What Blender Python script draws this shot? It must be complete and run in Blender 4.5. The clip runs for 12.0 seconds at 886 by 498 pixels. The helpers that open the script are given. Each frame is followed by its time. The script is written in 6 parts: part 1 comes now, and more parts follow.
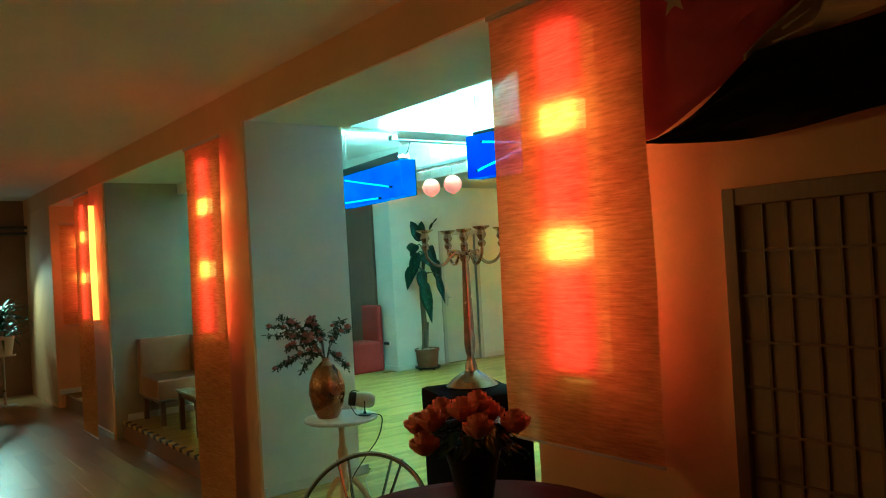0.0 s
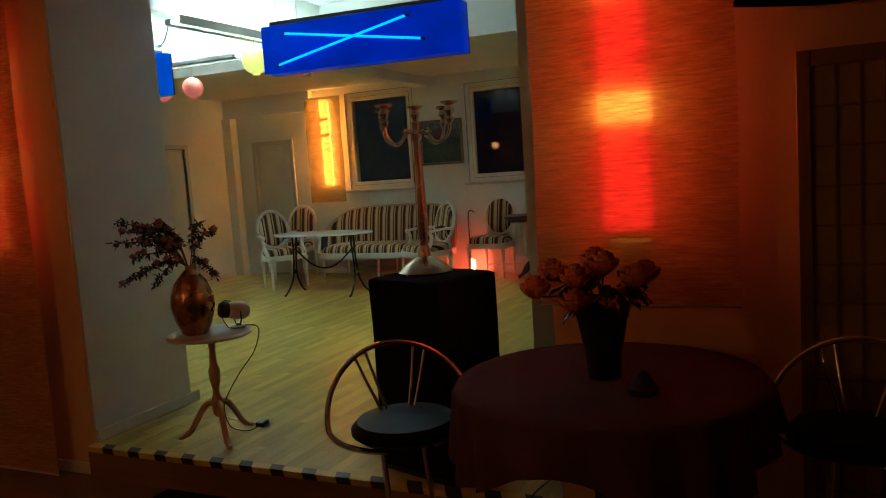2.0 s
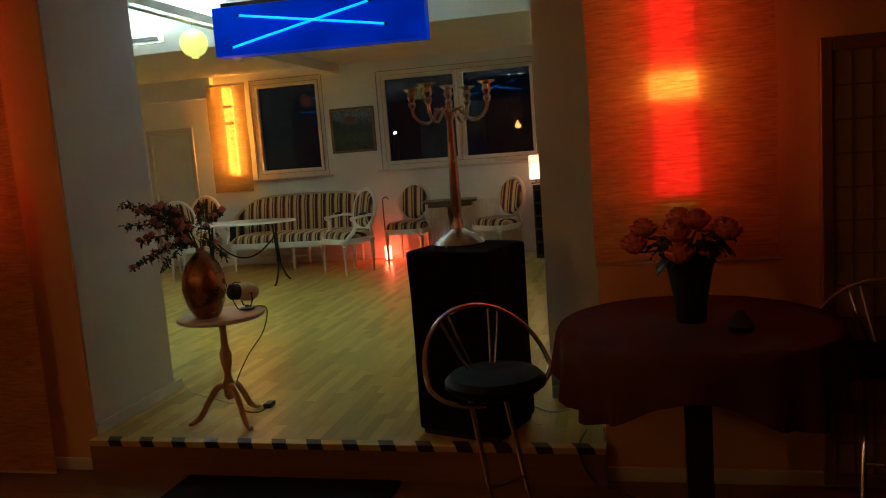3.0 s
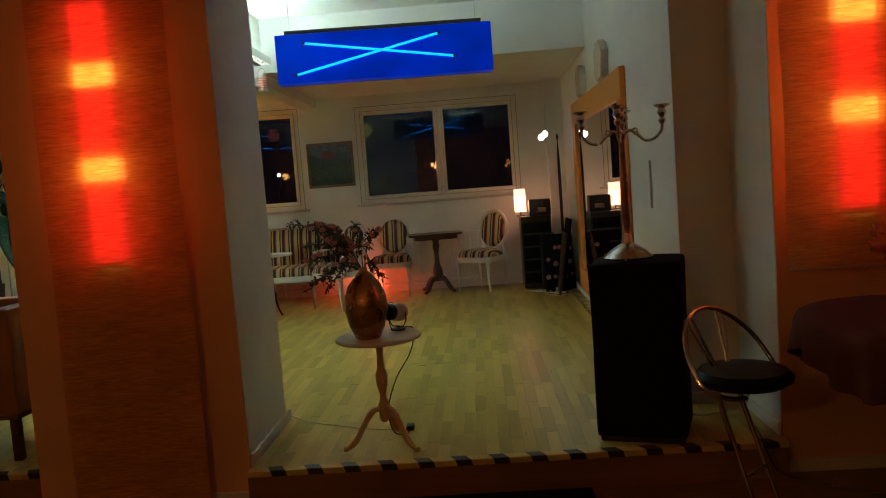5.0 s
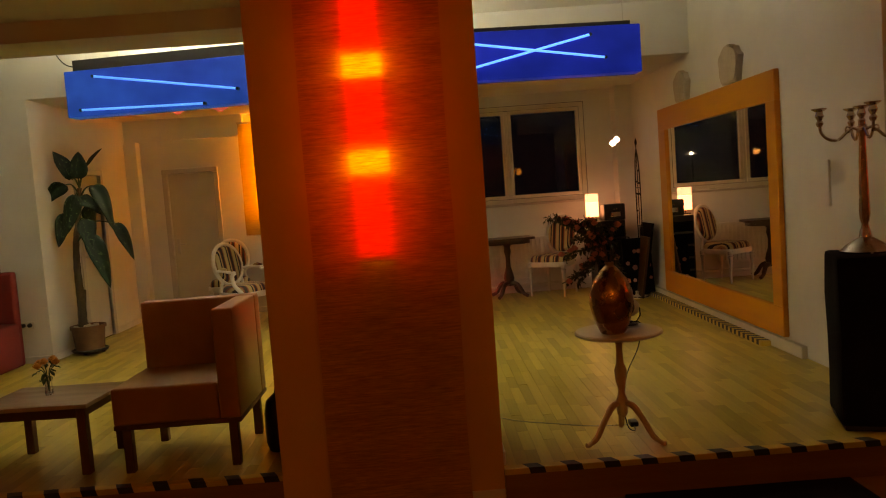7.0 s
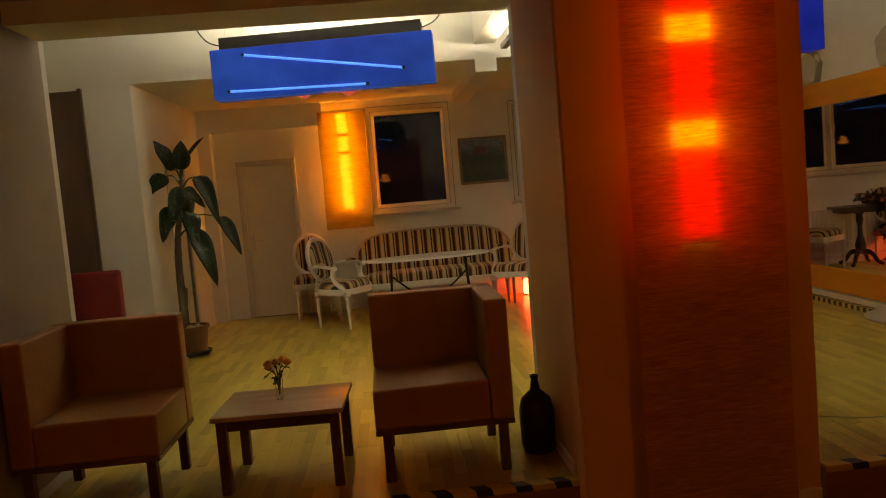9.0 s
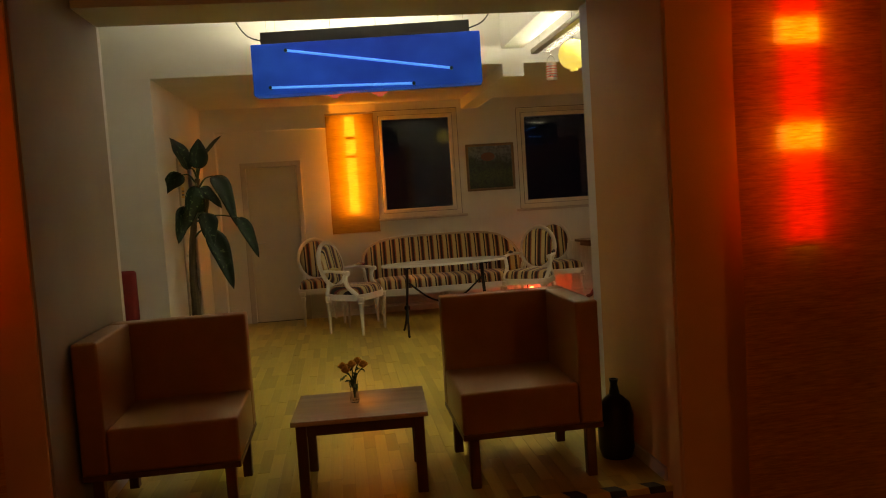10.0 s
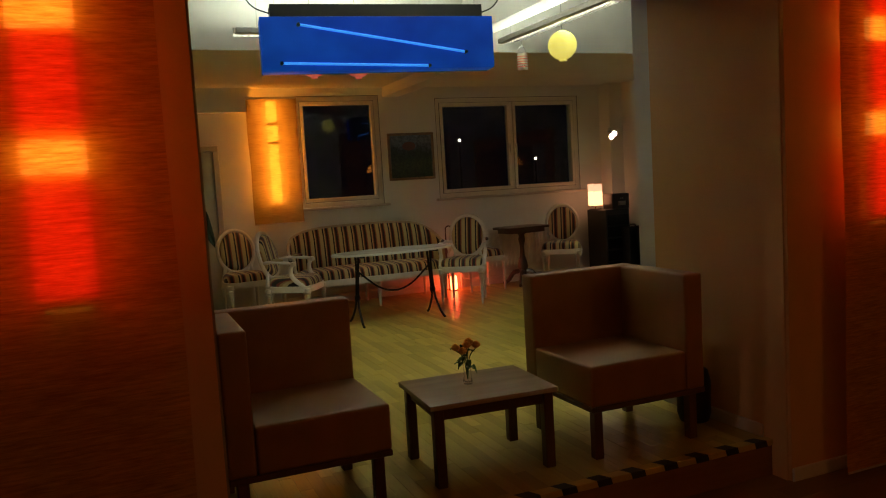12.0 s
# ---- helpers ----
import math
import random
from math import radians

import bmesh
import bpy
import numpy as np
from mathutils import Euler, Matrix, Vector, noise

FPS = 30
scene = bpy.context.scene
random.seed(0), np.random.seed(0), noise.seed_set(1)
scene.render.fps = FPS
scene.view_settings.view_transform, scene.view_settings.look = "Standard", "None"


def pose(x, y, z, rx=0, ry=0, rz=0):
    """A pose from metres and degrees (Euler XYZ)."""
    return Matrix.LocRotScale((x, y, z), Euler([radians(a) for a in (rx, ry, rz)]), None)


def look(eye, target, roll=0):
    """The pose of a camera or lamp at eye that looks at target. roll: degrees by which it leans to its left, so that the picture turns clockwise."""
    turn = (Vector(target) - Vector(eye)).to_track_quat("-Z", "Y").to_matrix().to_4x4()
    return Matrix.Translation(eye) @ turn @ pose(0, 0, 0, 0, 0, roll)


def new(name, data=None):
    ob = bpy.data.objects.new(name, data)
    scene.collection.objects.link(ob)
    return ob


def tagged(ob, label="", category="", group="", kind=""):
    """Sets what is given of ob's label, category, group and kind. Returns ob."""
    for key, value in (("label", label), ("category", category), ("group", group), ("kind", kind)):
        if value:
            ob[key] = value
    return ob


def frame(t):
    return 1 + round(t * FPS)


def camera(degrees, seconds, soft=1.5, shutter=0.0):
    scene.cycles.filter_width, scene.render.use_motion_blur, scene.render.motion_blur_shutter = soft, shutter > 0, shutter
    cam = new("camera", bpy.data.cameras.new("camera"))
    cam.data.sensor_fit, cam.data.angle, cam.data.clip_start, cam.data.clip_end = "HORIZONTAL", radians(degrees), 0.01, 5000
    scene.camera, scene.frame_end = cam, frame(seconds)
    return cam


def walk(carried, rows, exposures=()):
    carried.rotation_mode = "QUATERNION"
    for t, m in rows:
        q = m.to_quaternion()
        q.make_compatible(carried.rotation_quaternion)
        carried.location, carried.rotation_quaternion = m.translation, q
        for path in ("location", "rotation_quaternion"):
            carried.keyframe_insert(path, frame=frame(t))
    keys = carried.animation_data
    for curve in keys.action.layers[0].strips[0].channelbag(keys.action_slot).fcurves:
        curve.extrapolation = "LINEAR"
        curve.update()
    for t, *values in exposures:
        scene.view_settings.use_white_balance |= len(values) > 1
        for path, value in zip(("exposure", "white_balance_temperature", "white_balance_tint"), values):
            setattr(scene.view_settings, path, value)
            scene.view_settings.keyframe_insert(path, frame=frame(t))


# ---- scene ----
cam = camera(59.4, 12.0, 1.1)
PATH = [
    (0, (-0.196, -0.075, 1.701), (1.018, 1.514, 1.723), -3.3),
    (0.5, (-0.325, 0.25, 1.655), (1.046, 1.708, 1.625), -4.4),
    (1, (-0.481, 0.646, 1.634), (1.059, 1.922, 1.586), -3.6),
    (1.5, (-0.789, 1.016, 1.586), (0.902, 2.079, 1.464), -3.4),
    (2, (-1.117, 1.416, 1.537), (0.688, 2.251, 1.327), -3.9),
    (2.5, (-1.409, 1.839, 1.524), (0.472, 2.469, 1.27), -4.3),
    (4.5, (-1.97, 3.554, 1.504), (0.016, 3.719, 1.334), -4.1),
    (5, (-2.02, 3.978, 1.507), (-0.03, 4.079, 1.339), -4.3),
    (5.5, (-2.055, 4.406, 1.511), (-0.062, 4.454, 1.349), -4.3),
    (6, (-2.05, 4.826, 1.535), (-0.057, 4.841, 1.374), -4.2),
    (6.5, (-2.066, 5.211, 1.529), (-0.072, 5.208, 1.38), -4.1),
    (7, (-2.031, 5.668, 1.53), (-0.037, 5.639, 1.384), -4.2),
    (9, (-1.578, 7.452, 1.559), (0.411, 7.315, 1.402), -4.8),
    (9.5, (-1.462, 7.78, 1.558), (0.526, 7.604, 1.416), -3.8),
    (10, (-1.41, 8.162, 1.545), (0.568, 7.904, 1.407), -3.7),
    (10.5, (-1.295, 8.628, 1.549), (0.662, 8.253, 1.382), -4.5),
    (11, (-1.246, 9.068, 1.506), (0.683, 8.566, 1.338), -4.5),
    (11.5, (-1.076, 9.448, 1.555), (0.81, 8.805, 1.379), -3.7),
    (12, (-0.941, 9.817, 1.549), (0.901, 9.058, 1.371), -3.4),
]
EXPOSURES = [(0.0, 1.0, 3700, -48), (0.5, 0.5, 3900, -32), (1.0, 0.15, 4200, -20), (1.5, -0.15, 4650, -8), (2.5, -0.35, 5400, 4), (4.5, -0.2, 5500, 5), (6.0, -0.2, 6500, 13), (7.0, -0.25, 9800, 29), (9.0, -0.45, 9400, 34), (9.5, -0.6, 9000, 32), (10.5, -0.65, 8700, 27), (12.0, -0.9, 7000, 16)]
walk(cam, [(t, look(eye, target, roll)) for t, eye, target, roll in PATH], EXPOSURES)

WALL_X, BACK_X, ROOM_X = 2.18, 3.05, 9.13
CORR_Z, SOFFIT_Z, CORR_TOP, UP_TOP, LOW_TOP = -0.2, 2.8, 3.07, 3.4, 2.83

# ---- world: night outside ----
world = bpy.data.worlds.new("night")
scene.world = world
world.use_nodes = True
world.node_tree.nodes["Background"].inputs[0].default_value = (0.010, 0.012, 0.02, 1)
world.node_tree.nodes["Background"].inputs[1].default_value = 0.1


# ---- materials ----
def nodes_of(name):
    m = bpy.data.materials.new(name)
    m.use_nodes = True
    nt = m.node_tree
    return m, nt, nt.nodes["Principled BSDF"], nt.nodes["Material Output"]


def coords(nt, scale=(1, 1, 1), kind="Object"):
    tc = nt.nodes.new("ShaderNodeTexCoord")
    mp = nt.nodes.new("ShaderNodeMapping")
    mp.inputs["Scale"].default_value = scale
    nt.links.new(tc.outputs[kind], mp.inputs[0])
    return mp.outputs[0]


def noise_tex(nt, vec, scale, detail=4, rough=0.55):
    n = nt.nodes.new("ShaderNodeTexNoise")
    n.inputs["Scale"].default_value, n.inputs["Detail"].default_value, n.inputs["Roughness"].default_value = scale, detail, rough
    nt.links.new(vec, n.inputs["Vector"])
    return n.outputs["Fac"]


def ramp(nt, fac, stops, constant=False):
    r = nt.nodes.new("ShaderNodeValToRGB")
    e = r.color_ramp.elements
    if constant:
        r.color_ramp.interpolation = "CONSTANT"
    while len(e) < len(stops):
        e.new(0.5)
    for el, (p, c) in zip(e, stops):
        el.position, el.color = p, (*c, 1) if len(c) == 3 else c
    nt.links.new(fac, r.inputs[0])
    return r.outputs[0]


def bump(nt, bsdf, fac, strength, distance):
    b = nt.nodes.new("ShaderNodeBump")
    b.inputs["Strength"].default_value, b.inputs["Distance"].default_value = strength, distance
    nt.links.new(fac, b.inputs["Height"])
    nt.links.new(b.outputs[0], bsdf.inputs["Normal"])


def math_node(nt, op, a, b=None):
    n = nt.nodes.new("ShaderNodeMath")
    n.operation = op
    for i, v in enumerate((a, b)):
        if v is None:
            continue
        if isinstance(v, (int, float)):
            n.inputs[i].default_value = v
        else:
            nt.links.new(v, n.inputs[i])
    return n.outputs[0]


def surface(name, a, b, rough=0.5, metal=0.0, scale=6.0, stretch=(1, 1, 1), relief=0.15, depth=0.002, fine=90.0, rough_var=0.12, coat=0.0, spec=0.5):
    """A surface that wanders between two colours at a broad scale, with fine relief."""
    m, nt, bs, out = nodes_of(name)
    v = coords(nt, stretch)
    broad, small = noise_tex(nt, v, scale), noise_tex(nt, v, fine, 3)
    mix = math_node(nt, "ADD", math_node(nt, "MULTIPLY", broad, 0.7), math_node(nt, "MULTIPLY", small, 0.3))
    nt.links.new(ramp(nt, mix, [(0.3, a), (0.7, b)]), bs.inputs["Base Color"])
    r = math_node(nt, "ADD", math_node(nt, "MULTIPLY", broad, rough_var * 2), rough - rough_var)
    nt.links.new(r, bs.inputs["Roughness"])
    bs.inputs["Metallic"].default_value = metal
    bs.inputs["Coat Weight"].default_value = coat
    bs.inputs["Specular IOR Level"].default_value = spec
    bump(nt, bs, small, relief, depth)
    return m


def glow(name, colour, strength):
    m, nt, bs, out = nodes_of(name)
    bs.inputs["Base Color"].default_value = (*[min(c, 0.8) for c in colour], 1)
    bs.inputs["Emission Color"].default_value = (*colour, 1)
    bs.inputs["Emission Strength"].default_value = strength
    return m


def fabric_stripes(name, period=0.125):
    """Cream upholstery with dark, fawn and wine-red stripes across the local y axis."""
    m, nt, bs, out = nodes_of(name)
    tc = nt.nodes.new("ShaderNodeTexCoord")
    sep = nt.nodes.new("ShaderNodeSeparateXYZ")
    nt.links.new(tc.outputs["Object"], sep.inputs[0])
    fr = math_node(nt, "FRACT", math_node(nt, "ADD", math_node(nt, "DIVIDE", sep.outputs[1], period), 20.35))
    cream, dark, fawn, wine = (0.52, 0.42, 0.21), (0.018, 0.012, 0.010), (0.36, 0.21, 0.09), (0.19, 0.03, 0.02)
    col = ramp(nt, fr, [(0, cream), (0.18, dark), (0.32, cream), (0.40, fawn), (0.46, wine), (0.52, dark), (0.72, wine), (0.79, fawn), (0.86, cream)], True)
    weave = noise_tex(nt, coords(nt), 240, 2)
    mix = nt.nodes.new("ShaderNodeMix")
    mix.data_type, mix.blend_type = "RGBA", "MULTIPLY"
    mix.inputs["Factor"].default_value = 0.45
    nt.links.new(col, mix.inputs["A"])
    nt.links.new(ramp(nt, weave, [(0.3, (0.55, 0.55, 0.55)), (0.7, (1, 1, 1))]), mix.inputs["B"])
    nt.links.new(mix.outputs["Result"], bs.inputs["Base Color"])
    bs.inputs["Roughness"].default_value = 0.8
    bs.inputs["Sheen Weight"].default_value = 0.2
    bump(nt, bs, weave, 0.2, 0.001)
    return m


def woven_blind(name, a, b, open_share=0.13):
    """Grasscloth: thin uneven cross threads, letting some light straight through and scattering more."""
    m, nt, bs, out = nodes_of(name)
    v = coords(nt, (1.0, 5.0, 62.0))
    thread = noise_tex(nt, v, 1.6, 6, 0.7)
    broad = noise_tex(nt, coords(nt, (1, 1.2, 9)), 1.5, 3)
    mix = math_node(nt, "ADD", math_node(nt, "MULTIPLY", thread, 0.8), math_node(nt, "MULTIPLY", broad, 0.2))
    col = ramp(nt, mix, [(0.36, a), (0.64, b)])
    dif, tra, clear = (nt.nodes.new("ShaderNodeBsdf" + k) for k in ("Diffuse", "Translucent", "Transparent"))
    for n in (dif, tra):
        nt.links.new(col, n.inputs["Color"])
    s1, s2 = nt.nodes.new("ShaderNodeMixShader"), nt.nodes.new("ShaderNodeMixShader")
    s1.inputs[0].default_value = 0.45
    nt.links.new(dif.outputs[0], s1.inputs[1])
    nt.links.new(tra.outputs[0], s1.inputs[2])
    holes = ramp(nt, thread, [(0.40, (open_share * 0.3,) * 3), (0.62, (open_share * 1.8,) * 3)])
    nt.links.new(holes, s2.inputs[0])
    for n in (dif, tra):
        bump(nt, n, thread, 0.5, 0.004)
    nt.links.new(s1.outputs[0], s2.inputs[1])
    nt.links.new(clear.outputs[0], s2.inputs[2])
    nt.links.new(s2.outputs[0], out.inputs["Surface"])
    return m


def plank_wood(name, a, b, rough, per_piece=0.5, relief=0.06, grain_scale=(40, 2.2, 20)):
    m, nt, bs, out = nodes_of(name)
    info = nt.nodes.new("ShaderNodeObjectInfo")
    geo = nt.nodes.new("ShaderNodeNewGeometry")
    rnd = math_node(nt, "FRACT", math_node(nt, "ADD", info.outputs["Random"], geo.outputs["Random Per Island"]))
    tc = nt.nodes.new("ShaderNodeTexCoord")
    off = nt.nodes.new("ShaderNodeVectorMath")
    off.operation = "ADD"
    comb = nt.nodes.new("ShaderNodeCombineXYZ")
    for i in range(3):
        nt.links.new(math_node(nt, "MULTIPLY", rnd, 37.0 + 11 * i), comb.inputs[i])
    nt.links.new(geo.outputs["Position"], off.inputs[0])
    nt.links.new(comb.outputs[0], off.inputs[1])
    mp = nt.nodes.new("ShaderNodeMapping")
    mp.inputs["Scale"].default_value = grain_scale
    nt.links.new(off.outputs[0], mp.inputs[0])
    grain = noise_tex(nt, mp.outputs[0], 1.6, 5, 0.6)
    f = math_node(nt, "ADD", math_node(nt, "MULTIPLY", grain, 1 - per_piece), math_node(nt, "MULTIPLY", rnd, per_piece))
    nt.links.new(ramp(nt, f, [(0.2, a), (0.8, b)]), bs.inputs["Base Color"])
    nt.links.new(math_node(nt, "ADD", math_node(nt, "MULTIPLY", grain, 0.12), rough - 0.06), bs.inputs["Roughness"])
    bump(nt, bs, grain, relief, 0.001)
    return m


def glass_mat(name, rough=0.0, tint=(1, 1, 1), ior=1.5):
    m, nt, bs, out = nodes_of(name)
    bs.inputs["Base Color"].default_value = (*tint, 1)
    bs.inputs["Transmission Weight"].default_value = 1
    bs.inputs["Roughness"].default_value = rough
    bs.inputs["IOR"].default_value = ior
    return m


WHITE_WALL = surface("painted_plaster", (0.66, 0.65, 0.61), (0.74, 0.73, 0.69), 0.75, scale=2.5, relief=0.12, fine=140)
# the lamps' orange light is mixed into this plaster's colour
CORR_WALL = surface("lamplit_plaster", (0.62, 0.35, 0.15), (0.70, 0.42, 0.19), 0.75, scale=2.2, relief=0.15, fine=120)
# white jamb plaster with the shade on it put into the colour
SHADED_JAMB = surface("shaded_jamb_plaster", (0.29, 0.25, 0.19), (0.36, 0.31, 0.24), 0.75, scale=2.4, relief=0.12, fine=140)
CEILING = surface("ceiling_paint", (0.68, 0.67, 0.63), (0.75, 0.74, 0.70), 0.85, scale=1.8, relief=0.1, fine=160)
BASEBOARD = surface("baseboard_paint", (0.62, 0.60, 0.55), (0.72, 0.70, 0.66), 0.45, scale=8, relief=0.05)
PARQUET = plank_wood("parquet", (0.31, 0.225, 0.034), (0.55, 0.42, 0.095), 0.30, 0.55, grain_scale=(2.2, 40, 20))
GAP = surface("joint_dirt", (0.19, 0.13, 0.03), (0.26, 0.18, 0.05), 0.8)
CORR_FLOOR = plank_wood("corridor_boards", (0.16, 0.085, 0.026), (0.26, 0.145, 0.045), 0.33)
RISER = surface("riser_wood", (0.20, 0.09, 0.035), (0.30, 0.15, 0.06), 0.4, scale=3, stretch=(1, 0.3, 4), relief=0.1)
BLACK_TAPE = surface("black_tape", (0.012, 0.012, 0.012), (0.03, 0.03, 0.028), 0.5)
YELLOW_TAPE = surface("yellow_tape", (0.50, 0.36, 0.08), (0.62, 0.46, 0.13), 0.5, scale=14)
BLIND = woven_blind("woven_blind", (0.46, 0.20, 0.042), (0.84, 0.44, 0.11), 0.035)
BLIND_PALE = woven_blind("woven_blind_pale", (0.28, 0.17, 0.05), (0.50, 0.33, 0.11), 0.13)
LAMP_RED = glow("red_film", (1.0, 0.034, 0.015), 3.4)
LAMP_YELLOW = glow("open_lamp_slot", (1.0, 0.44, 0.07), 8.0)
LAMP_SIDE = glow("lamp_side_film", (1.0, 0.19, 0.014), 2.4)
LAMP_FAR_SIDE = glow("far_lamp_side_film", (1.0, 0.34, 0.03), 26)
LAMP_FAR = glow("far_lamp_film", (1.0, 0.40, 0.035), 13)
LAMP_BODY = surface("lamp_housing", (0.5, 0.42, 0.35), (0.6, 0.5, 0.42), 0.5)
TUBE = glow("fluorescent_tube", (0.84, 1.0, 0.80), 165)
TUBE_LOW = glow("low_fluorescent_tube", (0.84, 1.0, 0.82), 50)
TUBE_BATTEN = glow("batten_tube", (0.84, 1.0, 0.80), 205)
NEON = glow("neon_tube", (0.035, 0.30, 1.0), 2.6)
WHITE_LACQUER = surface("white_lacquer", (0.62, 0.60, 0.54), (0.74, 0.72, 0.66), 0.35, scale=12, relief=0.04)
STRIPES = fabric_stripes("striped_upholstery")
LEATHER = surface("tan_leather", (0.29, 0.135, 0.05), (0.38, 0.19, 0.075), 0.40, scale=5, relief=0.25, depth=0.0012, fine=220)
DARK_WOOD = surface("dark_wood", (0.045, 0.022, 0.012), (0.10, 0.05, 0.026), 0.35, scale=4, stretch=(1, 1, 0.3), relief=0.08)
LEG_WOOD = surface("leg_wood", (0.08, 0.035, 0.018), (0.15, 0.07, 0.03), 0.4, scale=5, stretch=(1, 1, 0.2))
PALE_WOOD = surface("pale_wood", (0.50, 0.30, 0.15), (0.62, 0.40, 0.22), 0.4, scale=4, stretch=(1, 1, 0.25), relief=0.07)
TABLE_TOP = surface("coffee_table_top", (0.42, 0.33, 0.24), (0.54, 0.43, 0.33), 0.22, scale=3, stretch=(4, 0.5, 1), relief=0.04)
FRAME_WOOD = surface("orange_wood", (0.54, 0.185, 0.014), (0.64, 0.26, 0.024), 0.45, scale=3, stretch=(0.4, 1, 4), relief=0.06)
DOOR_PAINT = surface("door_paint", (0.56, 0.52, 0.43), (0.64, 0.60, 0.50), 0.4, scale=3, relief=0.03)
DOOR_TRIM = surface("door_trim", (0.45, 0.42, 0.38), (0.53, 0.50, 0.45), 0.45, scale=6, relief=0.04)
PVC = surface("window_plastic", (0.66, 0.61, 0.52), (0.74, 0.69, 0.60), 0.35, scale=9, relief=0.03)
IRON = surface("black_iron", (0.012, 0.012, 0.012), (0.03, 0.03, 0.03), 0.5, metal=0.6, relief=0.2)
CHROME = surface("chrome", (0.62, 0.60, 0.58), (0.74, 0.72, 0.70), 0.14, metal=1.0, relief=0.02, rough_var=0.05)
STEEL = surface("brushed_steel", (0.48, 0.46, 0.42), (0.6, 0.58, 0.54), 0.3, metal=1.0, relief=0.05)
SILVER = surface("tarnished_silver", (0.44, 0.36, 0.28), (0.66, 0.58, 0.48), 0.24, metal=1.0, scale=18, relief=0.08)
BRONZE = surface("bronze_glaze", (0.34, 0.17, 0.07), (0.50, 0.29, 0.13), 0.27, metal=0.9, scale=9, relief=0.25, depth=0.003, fine=60)
BLACK_CLOTH = surface("black_cloth", (0.006, 0.006, 0.007), (0.012, 0.011, 0.011), 0.95, scale=10, relief=0.3, fine=300, spec=0.08)
BLACK_VINYL = surface("black_vinyl", (0.004, 0.006, 0.006), (0.008, 0.012, 0.012), 0.42, scale=10, spec=0.12)
BLACK_PLASTIC = surface("black_plastic", (0.010, 0.010, 0.011), (0.022, 0.022, 0.023), 0.35)
TABLECLOTH = surface("wine_tablecloth", (0.085, 0.03, 0.025), (0.12, 0.045, 0.038), 0.9, scale=6, relief=0.3, fine=260, spec=0.1)
LEAF = surface("dark_leaf", (0.012, 0.045, 0.014), (0.03, 0.085, 0.028), 0.35, scale=14, relief=0.15)
STEM = surface("plant_stem", (0.05, 0.045, 0.022), (0.11, 0.085, 0.045), 0.7, scale=20, stretch=(1, 1, 4), relief=0.4)
ROSE = surface("orange_rose", (0.64, 0.12, 0.03), (0.80, 0.22, 0.06), 0.6, scale=30, relief=0.1)
ROSE_PALE = surface("apricot_rose", (0.66, 0.28, 0.07), (0.78, 0.42, 0.13), 0.6, scale=30, relief=0.1)
PINK = surface("pink_blossom", (0.42, 0.15, 0.12), (0.56, 0.25, 0.20), 0.7, scale=30)
CLEAR = glass_mat("clear_glass")
PANE = glass_mat("window_glass", ior=1.37)
MIRROR = surface("mirror_silver", (0.82, 0.84, 0.82), (0.86, 0.87, 0.85), 0.015, metal=1.0, relief=0.0, rough_var=0.01)


# ---- building helpers ----
def box(bm, x0, y0, z0, x1, y1, z1, bevel=0.0, seg=1, m=None):
    vs = [bm.verts.new((x, y, z)) for x in (x0, x1) for y in (y0, y1) for z in (z0, z1)]
    fs = [bm.faces.new([vs[i] for i in q]) for q in ((0, 1, 3, 2), (4, 6, 7, 5), (0, 4, 5, 1), (2, 3, 7, 6), (0, 2, 6, 4), (1, 5, 7, 3))]
    new_v = vs
    if bevel > 0:
        r = bmesh.ops.bevel(bm, geom=list({e for f in fs for e in f.edges}), offset=bevel, segments=seg, profile=0.6, affect="EDGES")
        new_v = list({v for f in r["faces"] for v in f.verts} | {v for v in vs if v.is_valid})
    if m is not None:
        bmesh.ops.transform(bm, matrix=m, verts=new_v)
    return bm


def lathe(bm, profile, seg=24, x=0.0, y=0.0, z=0.0, m=None, wobble=None):
    rings = []
    for r, h in profile:
        if r < 1e-5:
            rings.append([bm.verts.new((x, y, z + h))])
        else:
            ring = []
            for i in range(seg):
                a = 2 * math.pi * i / seg
                k = wobble(a, h) if wobble else 1.0
                ring.append(bm.verts.new((x + r * k * math.cos(a), y + r * k * math.sin(a), z + h)))
            rings.append(ring)
    for a, b in zip(rings, rings[1:]):
        for i in range(seg):
            j = (i + 1) % seg
            q = [a[i % len(a)], a[j % len(a)], b[j % len(b)], b[i % len(b)]]
            q = list(dict.fromkeys(q))
            if len(q) > 2:
                bm.faces.new(q)
    if m is not None:
        bmesh.ops.transform(bm, matrix=m, verts=[v for r in rings for v in r])
    return bm


